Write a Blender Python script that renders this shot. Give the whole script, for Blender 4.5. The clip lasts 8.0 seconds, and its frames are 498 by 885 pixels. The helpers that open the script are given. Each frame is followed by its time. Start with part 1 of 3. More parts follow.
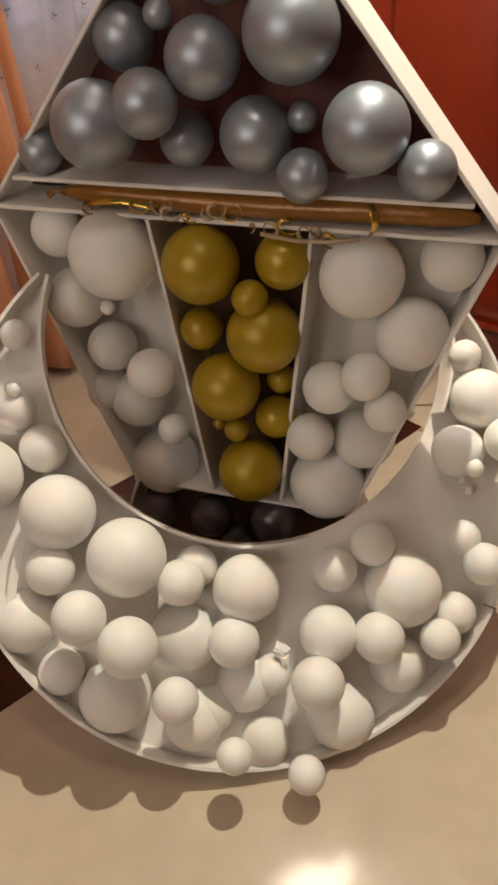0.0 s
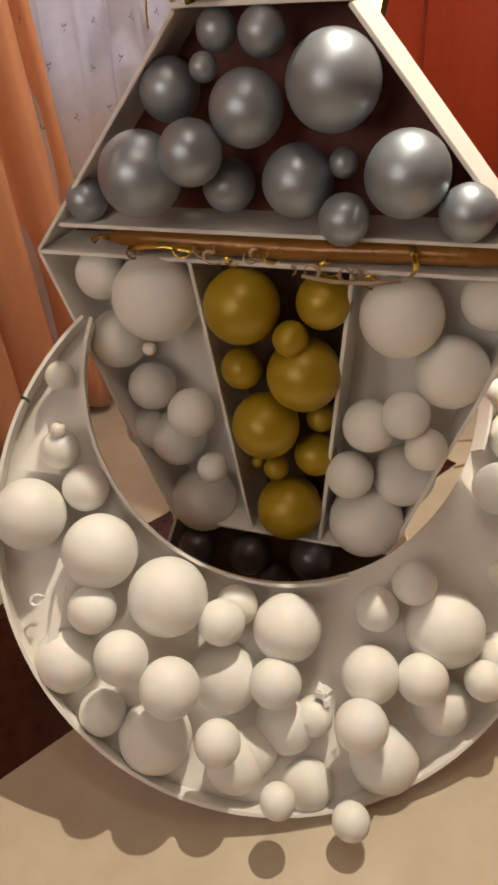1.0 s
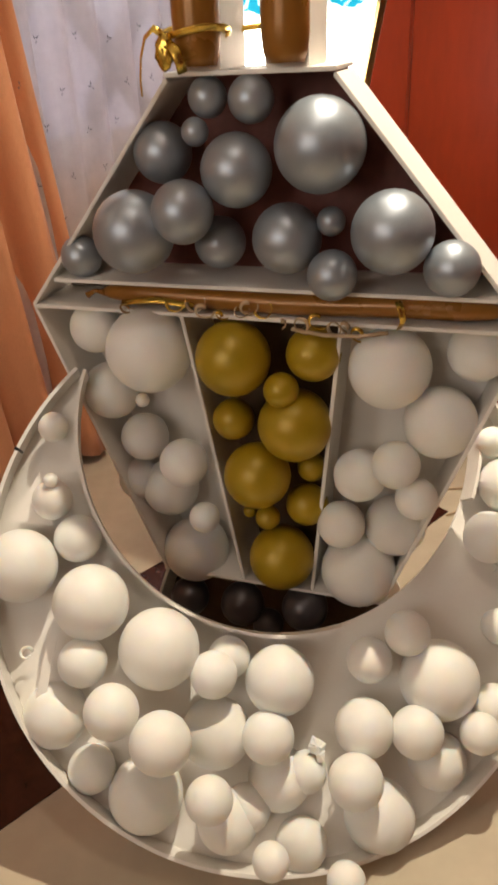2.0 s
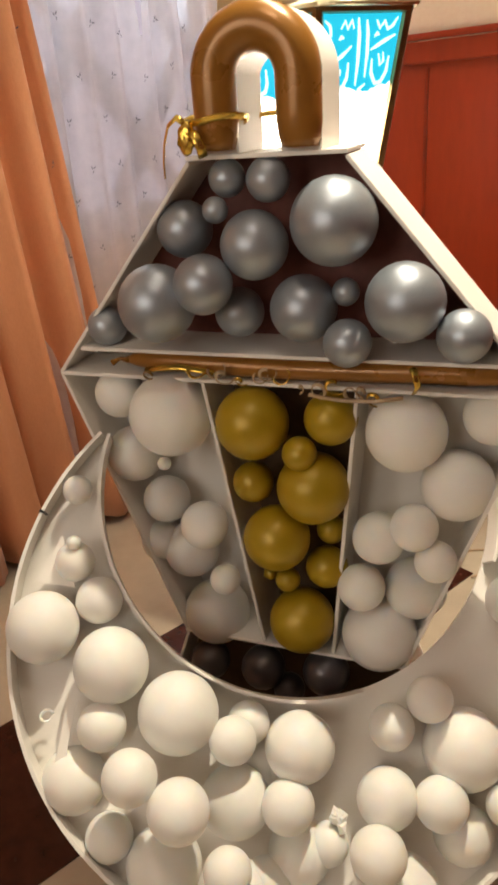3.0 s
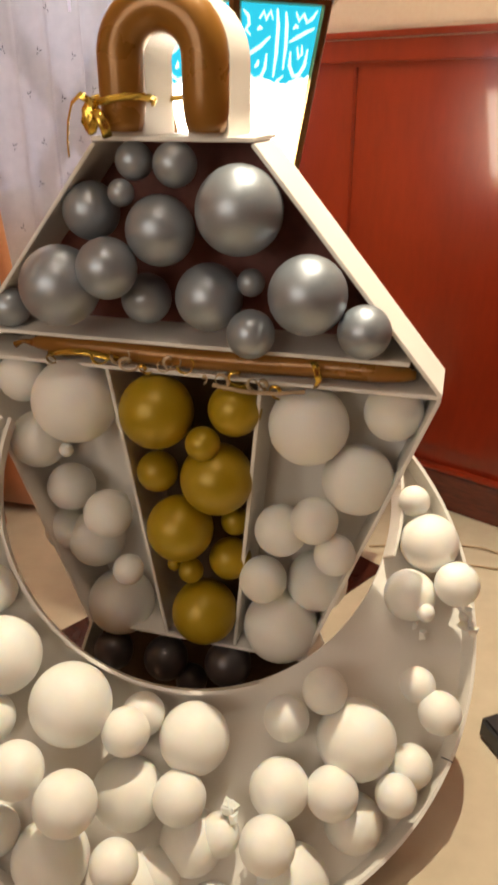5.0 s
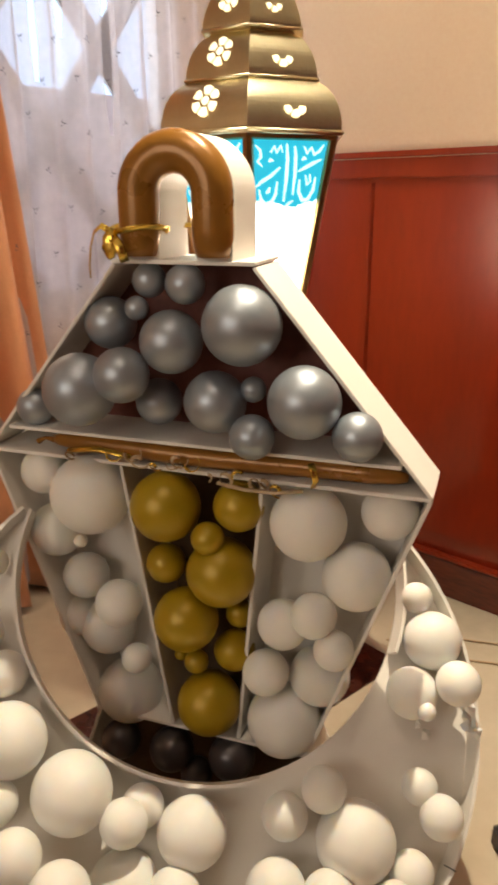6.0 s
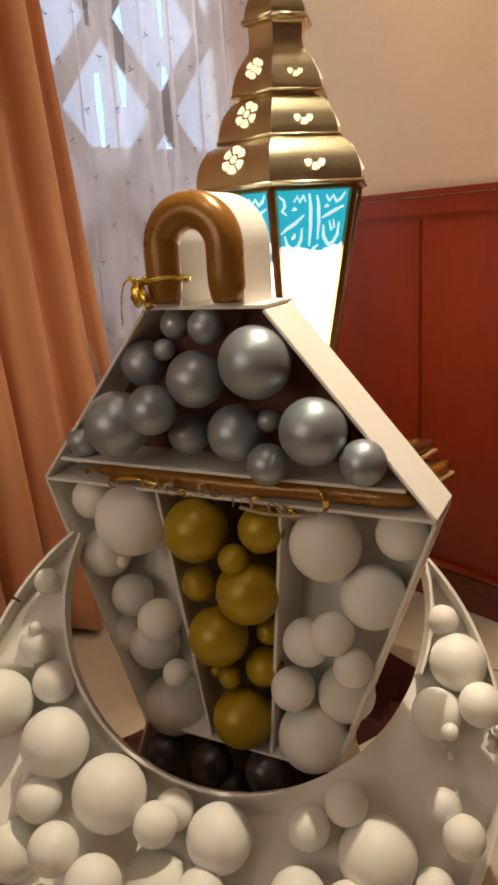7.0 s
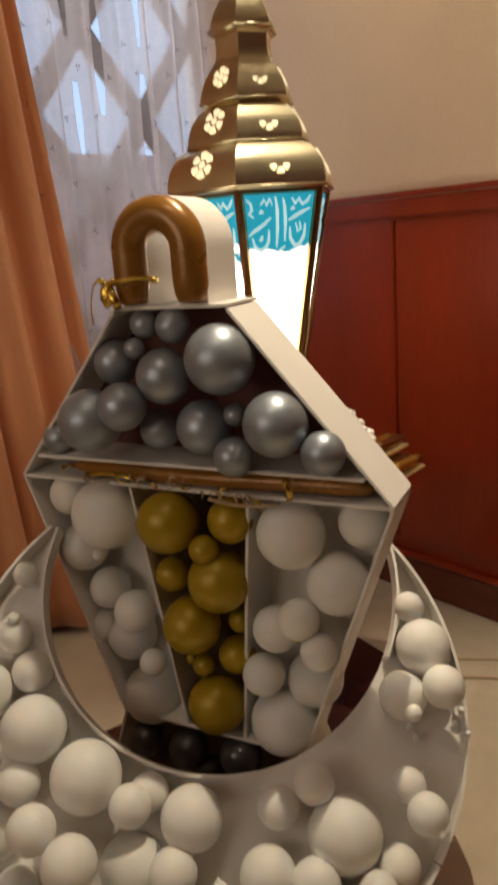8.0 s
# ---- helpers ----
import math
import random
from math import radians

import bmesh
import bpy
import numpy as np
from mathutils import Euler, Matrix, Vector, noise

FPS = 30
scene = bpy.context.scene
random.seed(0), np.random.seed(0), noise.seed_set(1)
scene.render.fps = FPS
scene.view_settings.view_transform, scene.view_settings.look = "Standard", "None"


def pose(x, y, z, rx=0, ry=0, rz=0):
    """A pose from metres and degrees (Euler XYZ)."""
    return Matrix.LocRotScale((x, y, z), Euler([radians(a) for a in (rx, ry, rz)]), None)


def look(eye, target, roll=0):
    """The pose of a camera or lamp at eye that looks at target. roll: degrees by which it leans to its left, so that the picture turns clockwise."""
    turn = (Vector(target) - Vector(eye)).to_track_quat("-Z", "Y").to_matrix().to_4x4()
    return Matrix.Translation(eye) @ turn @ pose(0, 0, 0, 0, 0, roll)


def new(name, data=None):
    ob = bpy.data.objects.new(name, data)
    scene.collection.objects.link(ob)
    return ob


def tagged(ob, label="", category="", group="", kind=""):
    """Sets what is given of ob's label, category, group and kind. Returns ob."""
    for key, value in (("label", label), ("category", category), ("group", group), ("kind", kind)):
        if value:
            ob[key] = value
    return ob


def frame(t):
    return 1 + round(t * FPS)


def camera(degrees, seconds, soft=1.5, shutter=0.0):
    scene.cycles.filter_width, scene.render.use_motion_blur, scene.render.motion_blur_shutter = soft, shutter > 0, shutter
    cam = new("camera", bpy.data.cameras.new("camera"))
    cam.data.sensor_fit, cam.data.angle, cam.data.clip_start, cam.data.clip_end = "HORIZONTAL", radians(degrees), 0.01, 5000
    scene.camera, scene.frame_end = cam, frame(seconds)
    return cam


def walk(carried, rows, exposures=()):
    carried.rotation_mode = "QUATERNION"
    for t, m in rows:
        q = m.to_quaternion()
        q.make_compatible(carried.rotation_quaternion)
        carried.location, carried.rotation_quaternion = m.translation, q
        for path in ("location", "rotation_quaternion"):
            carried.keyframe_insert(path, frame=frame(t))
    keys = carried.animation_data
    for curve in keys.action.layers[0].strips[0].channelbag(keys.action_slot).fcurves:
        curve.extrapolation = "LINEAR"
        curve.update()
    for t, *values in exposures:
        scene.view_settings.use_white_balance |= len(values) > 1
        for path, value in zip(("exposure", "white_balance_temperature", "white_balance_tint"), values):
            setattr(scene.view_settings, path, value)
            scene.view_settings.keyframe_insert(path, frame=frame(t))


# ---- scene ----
cam = camera(37.9, 8.0, soft=3.0, shutter=0.4)
PATH = [
    (0, (0.197, 0.221, 1.174), (-0.295, 1.764, 0.0), -2.0),
    (0.5, (0.187, 0.218, 1.18), (-0.315, 1.79, 0.05), -2.7),
    (1, (0.171, 0.212, 1.183), (-0.396, 1.789, 0.091), -3.4),
    (1.5, (0.171, 0.213, 1.189), (-0.379, 1.814, 0.124), -3.8),
    (2.8, (0.193, 0.195, 1.199), (-0.445, 1.891, 0.353), -3.6),
    (3, (0.195, 0.197, 1.208), (-0.457, 1.893, 0.374), -4.2),
    (3.5, (0.211, 0.197, 1.227), (-0.43, 1.954, 0.517), -4.1),
    (4, (0.209, 0.209, 1.22), (-0.344, 1.97, 0.451), -1.8),
    (4.5, (0.235, 0.237, 1.202), (-0.245, 1.98, 0.348), -1.7),
    (4.7, (0.24, 0.23, 1.19), (-0.238, 1.953, 0.294), -0.6),
    (5.8, (0.295, 0.196, 1.241), (-0.239, 2.009, 0.587), 0.4),
    (6, (0.318, 0.188, 1.245), (-0.299, 1.978, 0.599), -0.4),
    (6.5, (0.397, 0.163, 1.259), (-0.363, 1.932, 0.72), -2.6),
    (7, (0.477, 0.151, 1.258), (-0.397, 1.865, 0.714), -3.6),
    (7.5, (0.535, 0.124, 1.272), (-0.357, 1.872, 0.884), -4.3),
    (8, (0.549, 0.127, 1.25), (-0.32, 1.848, 0.716), -4.3),
]
EXPOSURE = [(0, -0.12, 6500, 10), (1.5, 0.0, 6650, 10), (3, 0.14, 6800, 8), (4.5, 0.15, 7000, 8), (6, 0.02, 7150, 9), (6.5, -0.2, 7250, 10), (7, -0.45, 7250, 10), (7.5, -0.9, 7250, 10), (8, -0.85, 7250, 10)]
walk(cam, [(t, look(eye, target, roll)) for t, eye, target, roll in PATH], EXPOSURE)

# ---- world and lamps ----
# ROOM: the corner behind the display; its x runs along the panelled wall, its -y along the window wall
ROOM = pose(-0.797, 2.844, 0, 0, 0, -23.0)
CEIL = 2.75

world = bpy.data.worlds.new("sky")
scene.world = world
world.use_nodes = True
sky = world.node_tree.nodes.new("ShaderNodeTexSky")
sky.sky_type, sky.sun_disc = "NISHITA", False
sky.sun_elevation, sky.sun_rotation = radians(35), radians(140)
world.node_tree.links.new(sky.outputs[0], world.node_tree.nodes["Background"].inputs[0])
world.node_tree.nodes["Background"].inputs[1].default_value = 0.12


def down_light(name, place, target, watts, colour, radius, cone):
    """A recessed ceiling spot."""
    data = bpy.data.lights.new(name, "SPOT")
    data.energy, data.color, data.shadow_soft_size = watts, colour, radius
    data.spot_size, data.spot_blend = radians(cone), 0.6
    ob = new(name, data)
    ob.matrix_world = look(place, target)
    return ob


down_light("ceiling_spot_light", (0.23, 1.505, 2.72), (0.54, 1.00, 0.0), 212, (1.0, 0.90, 0.73), 0.014, 62)
down_light("room_spot_light", (0.04, 0.49, 2.72), (-0.1, 1.2, 0.0), 20, (1.0, 0.88, 0.76), 0.07, 90)
window_area = bpy.data.lights.new("window_daylight", "AREA")
window_area.shape, window_area.size, window_area.size_y, window_area.energy, window_area.color = "RECTANGLE", 0.8, 1.3, 11, (0.72, 0.84, 1.0)
new("window_daylight", window_area).matrix_world = ROOM @ pose(-0.14, -0.48, 1.85, 0, -90, 0)
# fill lamps added behind the camera; no source is known there
for name, x in (("rear_fill_a", 1.2), ("rear_fill_b", 2.0)):
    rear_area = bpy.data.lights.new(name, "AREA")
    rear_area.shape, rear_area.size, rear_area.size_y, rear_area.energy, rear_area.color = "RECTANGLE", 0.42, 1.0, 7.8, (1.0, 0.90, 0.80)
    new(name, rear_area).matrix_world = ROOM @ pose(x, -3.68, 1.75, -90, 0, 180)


# ---- materials ----
def material(name, colour, rough=0.5, metal=0.0, vary=0.08, scale=6.0, bump=0.05, fine=60.0, coat=0.0, sheen=0.0, second=None, stretch=(1, 1, 1), subsurface=0.0):
    m = bpy.data.materials.new(name)
    m.use_nodes = True
    nodes, links = m.node_tree.nodes, m.node_tree.links
    p = nodes["Principled BSDF"]
    p.inputs["Roughness"].default_value, p.inputs["Metallic"].default_value = rough, metal
    p.inputs["Coat Weight"].default_value, p.inputs["Coat Roughness"].default_value = coat, 0.07
    p.inputs["Sheen Weight"].default_value = sheen
    if subsurface:
        p.inputs["Subsurface Weight"].default_value = subsurface
        p.inputs["Subsurface Radius"].default_value = (0.05, 0.042, 0.034)
    tc, mp = nodes.new("ShaderNodeTexCoord"), nodes.new("ShaderNodeMapping")
    mp.inputs["Scale"].default_value = stretch
    links.new(tc.outputs["Object"], mp.inputs["Vector"])
    n1, n2 = nodes.new("ShaderNodeTexNoise"), nodes.new("ShaderNodeTexNoise")
    n1.inputs["Scale"].default_value, n2.inputs["Scale"].default_value = scale, fine
    n1.inputs["Detail"].default_value = n2.inputs["Detail"].default_value = 4
    links.new(mp.outputs[0], n1.inputs["Vector"])
    links.new(mp.outputs[0], n2.inputs["Vector"])
    ramp = nodes.new("ShaderNodeMixRGB")
    dark = second or tuple(c * (1 - 2.2 * vary) for c in colour)
    ramp.inputs[1].default_value, ramp.inputs[2].default_value = (*dark, 1), (*[min(1, c * (1 + vary)) for c in colour], 1)
    links.new(n1.outputs[0], ramp.inputs[0])
    fleck = nodes.new("ShaderNodeMixRGB")
    fleck.blend_type = "OVERLAY"
    fleck.inputs[0].default_value = min(0.6, 2 * vary)
    links.new(ramp.outputs[0], fleck.inputs[1])
    links.new(n2.outputs[0], fleck.inputs[2])
    links.new(fleck.outputs[0], p.inputs["Base Color"])
    if bump:
        b = nodes.new("ShaderNodeBump")
        b.inputs["Strength"].default_value, b.inputs["Distance"].default_value = bump, 0.004
        links.new(n2.outputs[0], b.inputs["Height"])
        links.new(b.outputs[0], p.inputs["Normal"])
    rr = nodes.new("ShaderNodeMapRange")
    rr.inputs["To Min"].default_value, rr.inputs["To Max"].default_value = max(0.02, rough * 0.85), min(1, rough * 1.15)
    links.new(n1.outputs[0], rr.inputs["Value"])
    links.new(rr.outputs[0], p.inputs["Roughness"])
    return m


def glow(name, colour, strength):
    m = bpy.data.materials.new(name)
    m.use_nodes = True
    p = m.node_tree.nodes["Principled BSDF"]
    p.inputs["Base Color"].default_value = (*colour, 1)
    p.inputs["Emission Color"].default_value = (*colour, 1)
    p.inputs["Emission Strength"].default_value = strength
    p.inputs["Roughness"].default_value = 0.25
    return m


def sheer_cloth(name, colour, clear):
    m = bpy.data.materials.new(name)
    m.use_nodes = True
    nodes, links = m.node_tree.nodes, m.node_tree.links
    nodes.remove(nodes["Principled BSDF"])
    out = nodes["Material Output"]
    d, t, x = nodes.new("ShaderNodeBsdfDiffuse"), nodes.new("ShaderNodeBsdfTranslucent"), nodes.new("ShaderNodeBsdfTransparent")
    d.inputs[0].default_value = t.inputs[0].default_value = (*colour, 1)
    a, b = nodes.new("ShaderNodeMixShader"), nodes.new("ShaderNodeMixShader")
    a.inputs[0].default_value = 0.45
    tc, nz, mr = nodes.new("ShaderNodeTexCoord"), nodes.new("ShaderNodeTexNoise"), nodes.new("ShaderNodeMapRange")
    nz.inputs["Scale"].default_value = 30
    mr.inputs["To Min"].default_value, mr.inputs["To Max"].default_value = clear - 0.08, clear + 0.08
    links.new(tc.outputs["Object"], nz.inputs["Vector"])
    links.new(nz.outputs[0], mr.inputs["Value"])
    links.new(mr.outputs[0], b.inputs[0])
    links.new(d.outputs[0], a.inputs[1])
    links.new(t.outputs[0], a.inputs[2])
    links.new(a.outputs[0], b.inputs[1])
    links.new(x.outputs[0], b.inputs[2])
    links.new(b.outputs[0], out.inputs[0])
    return m


FOAM = material("white_foam_board", (0.84, 0.80, 0.74), 0.5, vary=0.03, scale=9, bump=0.04, fine=160)
FOAM_DARK = material("maroon_backing_card", (0.20, 0.068, 0.055), 0.7, vary=0.15, scale=8, bump=0.05)
CARD_BROWN = material("brown_backing_card", (0.10, 0.055, 0.025), 0.75, vary=0.15, scale=8, bump=0.05)
LATEX = material("white_latex", (0.84, 0.825, 0.78), 0.5, vary=0.02, scale=3, bump=0.0, fine=20, subsurface=0.8)
SILVER = material("silver_pearl_latex", (0.35, 0.385, 0.425), 0.40, metal=0.6, vary=0.03, scale=3, bump=0.0, fine=20)
MUSTARD = material("mustard_gold_latex", (0.40, 0.265, 0.012), 0.37, metal=0.2, vary=0.04, scale=3, bump=0.0, fine=20)
# silver darkened to stand for shade in the base; also the dark finial's colour
DARK_SILVER = material("dark_silver_latex", (0.10, 0.09, 0.095), 0.30, metal=0.5, vary=0.06, scale=12, bump=0.02)
GOLD_TUBE = material("gold_chrome_latex", (0.30, 0.13, 0.023), 0.28, metal=0.2, vary=0.06, scale=12, bump=0.02)
GOLD_FOIL = material("gold_foil_ribbon", (0.78, 0.52, 0.10), 0.22, metal=0.9, vary=0.08, scale=30, bump=0.2, fine=90)
BRASS = material("polished_brass_sheet", (0.90, 0.82, 0.56), 0.30, metal=1.0, vary=0.08, scale=14, bump=0.12, fine=120)
BRASS_DARK = material("aged_brass_strip", (0.40, 0.27, 0.12), 0.3, metal=1.0, vary=0.12, scale=20, bump=0.2)
CLEAR_RIBBON = material("pale_curled_ribbon", (0.50, 0.36, 0.22), 0.25, vary=0.1, scale=30)
MAHOGANY = material("varnished_mahogany", (0.34, 0.033, 0.008), 0.30, vary=0.10, scale=1.6, bump=0.004, fine=14, coat=0.7, second=(0.20, 0.016, 0.005), stretch=(3, 3, 0.8))
MAHOGANY_DARK = material("dark_mahogany", (0.16, 0.02, 0.009), 0.25, vary=0.25, scale=3.0, bump=0.03, fine=24, coat=0.5, stretch=(1, 6, 6))
PLASTER = material("cream_wall_paint", (0.78, 0.59, 0.42), 0.55, vary=0.05, scale=2.0, bump=0.06, fine=90)
CEILING_PAINT = material("white_ceiling_paint", (0.62, 0.56, 0.48), 0.8, vary=0.03, scale=2, bump=0.05)
MARBLE = material("polished_beige_marble", (0.58, 0.50, 0.38), 0.14, vary=0.07, scale=2.2, bump=0.006, fine=18, coat=0.4, second=(0.47, 0.39, 0.28))
MARBLE_DARK = material("dark_brown_marble", (0.055, 0.016, 0.010), 0.22, vary=0.3, scale=5, bump=0.02, fine=30)
DRAPE = material("peach_drape_cloth", (0.66, 0.285, 0.13), 0.62, vary=0.07, scale=4, bump=0.12, fine=300, sheen=0.25, stretch=(1, 1, 0.25))
SHEER = sheer_cloth("sheer_white_voile", (0.72, 0.65, 0.66), 0.32)
STITCH = material("grey_embroidery_thread", (0.16, 0.14, 0.16), 0.7, vary=0.1)
WHITE_FRAME = material("painted_window_frame", (0.70, 0.68, 0.66), 0.4, vary=0.04)
GRILLE = material("grey_painted_grille", (0.42, 0.41, 0.43), 0.5, vary=0.08)
SKY_GLOW = glow("evening_sky_glow", (0.46, 0.66, 1.0), 1.7)
LOWER_GLOW = glow("dim_pink_glow", (0.54, 0.46, 0.52), 0.62)
DISC_GLOW = glow("added_ceiling_glow", (1.0, 0.90, 0.74), 23.0)
GLASS_LIT = glow("lit_printed_glass", (1.0, 0.88, 0.74), 13.0)
# printed blue fades to white below; the overexposed glow is put into this gradient
gn, gl = GLASS_LIT.node_tree.nodes, GLASS_LIT.node_tree.links
g_tc, g_sep, g_noise, g_add, g_range, g_mix = (gn.new(k) for k in ("ShaderNodeTexCoord", "ShaderNodeSeparateXYZ", "ShaderNodeTexNoise", "ShaderNodeMath", "ShaderNodeMapRange", "ShaderNodeMixRGB"))
g_noise.inputs["Scale"].default_value = 28
g_add.operation = "MULTIPLY_ADD"
g_add.inputs[1].default_value = 0.10
g_range.inputs["From Min"].default_value, g_range.inputs["From Max"].default_value = 1.240, 1.285
g_mix.inputs[1].default_value, g_mix.inputs[2].default_value = (1.0, 0.88, 0.74, 1), (0.0008, 0.042, 0.062, 1)
gl.new(g_tc.outputs["Object"], g_sep.inputs[0])
gl.new(g_tc.outputs["Object"], g_noise.inputs["Vector"])
gl.new(g_noise.outputs[0], g_add.inputs[0])
gl.new(g_sep.outputs[2], g_add.inputs[2])
gl.new(g_add.outputs[0], g_range.inputs["Value"])
gl.new(g_range.outputs[0], g_mix.inputs[0])
GLASS_LIT.node_tree.nodes["Principled BSDF"].inputs["Base Color"].default_value = (0.02, 0.16, 0.22, 1)
gl.new(g_mix.outputs[0], GLASS_LIT.node_tree.nodes["Principled BSDF"].inputs["Emission Color"])
GLASS_WHITE = glow("lit_white_lettering", (0.62, 0.92, 1.0), 1.2)
PIERCED = glow("lit_piercing", (1.0, 0.88, 0.60), 1.6)
BLACK = material("black_plastic", (0.02, 0.02, 0.022), 0.4, vary=0.1)
TRAY_WOOD = material("pale_pine_wood", (0.52, 0.34, 0.17), 0.5, vary=0.15, scale=6, fine=40, stretch=(1, 6, 6))
WALNUT = material("dark_stained_wood", (0.05, 0.018, 0.008), 0.35, vary=0.3, scale=4, fine=40)


# ---- mesh helpers ----
def finish(bm, name, mat, parent=None, smooth=False, bevel=0.0):
    if bevel:
        bmesh.ops.bevel(bm, geom=list(bm.edges), offset=bevel, segments=2, affect="EDGES", clamp_overlap=True)
    bmesh.ops.recalc_face_normals(bm, faces=bm.faces)
    me = bpy.data.meshes.new(name)
    bm.to_mesh(me)
    bm.free()
    me.materials.append(mat)
    if smooth:
        me.polygons.foreach_set("use_smooth", [True] * len(me.polygons))
    ob = new(name, me)
    if parent is not None:
        ob.parent = parent
    return ob


def part(name, bm, mat, parent, label="", smooth=False, bevel=0.0):
    ob = finish(bm, name, mat, parent, smooth, bevel)
    return tagged(ob, label=label)


def box_into(bm, x0, x1, y0, y1, z0, z1, m=None):
    vs = [bm.verts.new((x, y, z)) for x in (x0, x1) for y in (y0, y1) for z in (z0, z1)]
    for f in ((0, 1, 3, 2), (4, 6, 7, 5), (0, 4, 5, 1), (2, 3, 7, 6), (0, 2, 6, 4), (1, 5, 7, 3)):
        bm.faces.new([vs[i] for i in f])
    if m is not None:
        bmesh.ops.transform(bm, matrix=m, verts=vs)
    return vs


def box(x0, x1, y0, y1, z0, z1, m=None):
    bm = bmesh.new()
    box_into(bm, x0, x1, y0, y1, z0, z1, m)
    return bm


def prism(outline, depth, to3):
    """A slab: the outline (2D) swept over depth (from, to); to3(a, b, d) gives the place."""
    bm = bmesh.new()
    lo = [bm.verts.new(to3(a, b, depth[0])) for a, b in outline]
    hi = [bm.verts.new(to3(a, b, depth[1])) for a, b in outline]
    bm.faces.new(lo)
    bm.faces.new(hi[::-1])
    k = len(outline)
    for i in range(k):
        bm.faces.new((lo[i], lo[(i + 1) % k], hi[(i + 1) % k], hi[i]))
    return bm


def band(inner, outer, depth, to3):
    """A curved slab between two polylines of equal length, swept over depth."""
    bm = bmesh.new()
    k = len(inner)
    g = [[bm.verts.new(to3(*p, d)) for p in line] for line in (inner, outer) for d in depth]
    for i in range(k - 1):
        for a, b in ((0, 2), (3, 1), (1, 0), (2, 3)):
            bm.faces.new((g[a][i], g[a][i + 1], g[b][i + 1], g[b][i]))
    for i in (0, k - 1):
        bm.faces.new((g[0][i], g[1][i], g[3][i], g[2][i]))
    return bm


def lathe(profile, sides, m=None):
    bm = bmesh.new()
    rings = []
    for r, z in profile:
        if r < 1e-6:
            rings.append([bm.verts.new((0, 0, z))])
        else:
            rings.append([bm.verts.new((r * math.cos(2 * math.pi * i / sides), r * math.sin(2 * math.pi * i / sides), z)) for i in range(sides)])
    for a, b in zip(rings, rings[1:]):
        for i in range(sides):
            j = (i + 1) % sides
            if len(a) == 1:
                bm.faces.new((a[0], b[j], b[i]))
            elif len(b) == 1:
                bm.faces.new((a[i], a[j], b[0]))
            else:
                bm.faces.new((a[i], a[j], b[j], b[i]))
    if m is not None:
        bmesh.ops.transform(bm, matrix=m, verts=bm.verts)
    return bm


def tube(points, radius, sides=10, closed_ends=True, flat=1.0):
    """A round tube along points (Vectors); radius a number or one for each point."""
    bm = bmesh.new()
    pts = [Vector(p) for p in points]
    rad = radius if isinstance(radius, (list, tuple)) else [radius] * len(pts)
    rings, side = [], None
    for i, p in enumerate(pts):
        d = (pts[min(i + 1, len(pts) - 1)] - pts[max(i - 1, 0)]).normalized()
        if side is None:
            side = d.orthogonal().normalized()
        side = (side - d * side.dot(d)).normalized()
        up = d.cross(side)
        rings.append([bm.verts.new(p + rad[i] * (math.cos(a) * side + flat * math.sin(a) * up)) for a in (2 * math.pi * k / sides for k in range(sides))])
    for a, b in zip(rings, rings[1:]):
        for i in range(sides):
            bm.faces.new((a[i], a[(i + 1) % sides], b[(i + 1) % sides], b[i]))
    if closed_ends:
        bm.faces.new(rings[0][::-1])
        bm.faces.new(rings[-1])
    return bm


def thing(name, label, category, group="", kind="", at=(0, 0, 0)):
    ob = tagged(new(name), label=label, category=category, group=group, kind=kind)
    ob.location = at
    return ob


def structure(name, bm, mat, label, category, bevel=0.0, smooth=False):
    return tagged(finish(bm, name, mat, None, smooth, bevel), label=label, category=category, kind="structure")


# ---- the room ----
X1, Y1 = 3.6, -3.6          # far ends of the room, in ROOM's own axes
WIN = (-0.92, -0.08, 0.90, 2.50)   # the window: from, to along the wall, sill and head

structure("floor", box(-0.3, X1 + 0.2, Y1 - 0.2, 0.2, -0.08, 0.0, ROOM), MARBLE, "polished beige marble floor with soft sheen", "floor")
structure("ceiling", box(-0.3, X1 + 0.2, Y1 - 0.2, 0.2, CEIL, CEIL + 0.1, ROOM), CEILING_PAINT, "plain white painted ceiling", "ceiling")
structure("wall_north", box(-0.2, X1 + 0.2, 0.0, 0.15, 0.0, CEIL, ROOM), PLASTER, "cream painted plaster wall above mahogany panelling", "wall")
# unseen wall, coloured dark so that it bounces little light back
structure("wall_east", box(X1, X1 + 0.15, Y1, 0.0, 0.0, CEIL, ROOM), MAHOGANY_DARK, "plain unseen wall in dark mahogany, to cut bounced light", "wall")
bm = bmesh.new()
REAR = ((0.95, 1.45), (1.75, 2.25))      # two tall openings added for fill lamps in the wall behind the camera
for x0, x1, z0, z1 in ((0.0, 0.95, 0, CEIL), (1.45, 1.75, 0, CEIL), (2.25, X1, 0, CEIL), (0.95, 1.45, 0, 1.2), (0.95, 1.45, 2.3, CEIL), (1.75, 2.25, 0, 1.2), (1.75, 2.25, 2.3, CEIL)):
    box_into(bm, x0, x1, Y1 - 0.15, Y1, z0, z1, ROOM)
structure("wall_south", bm, PLASTER, "unseen cream painted wall with two tall openings added for fill light", "wall")
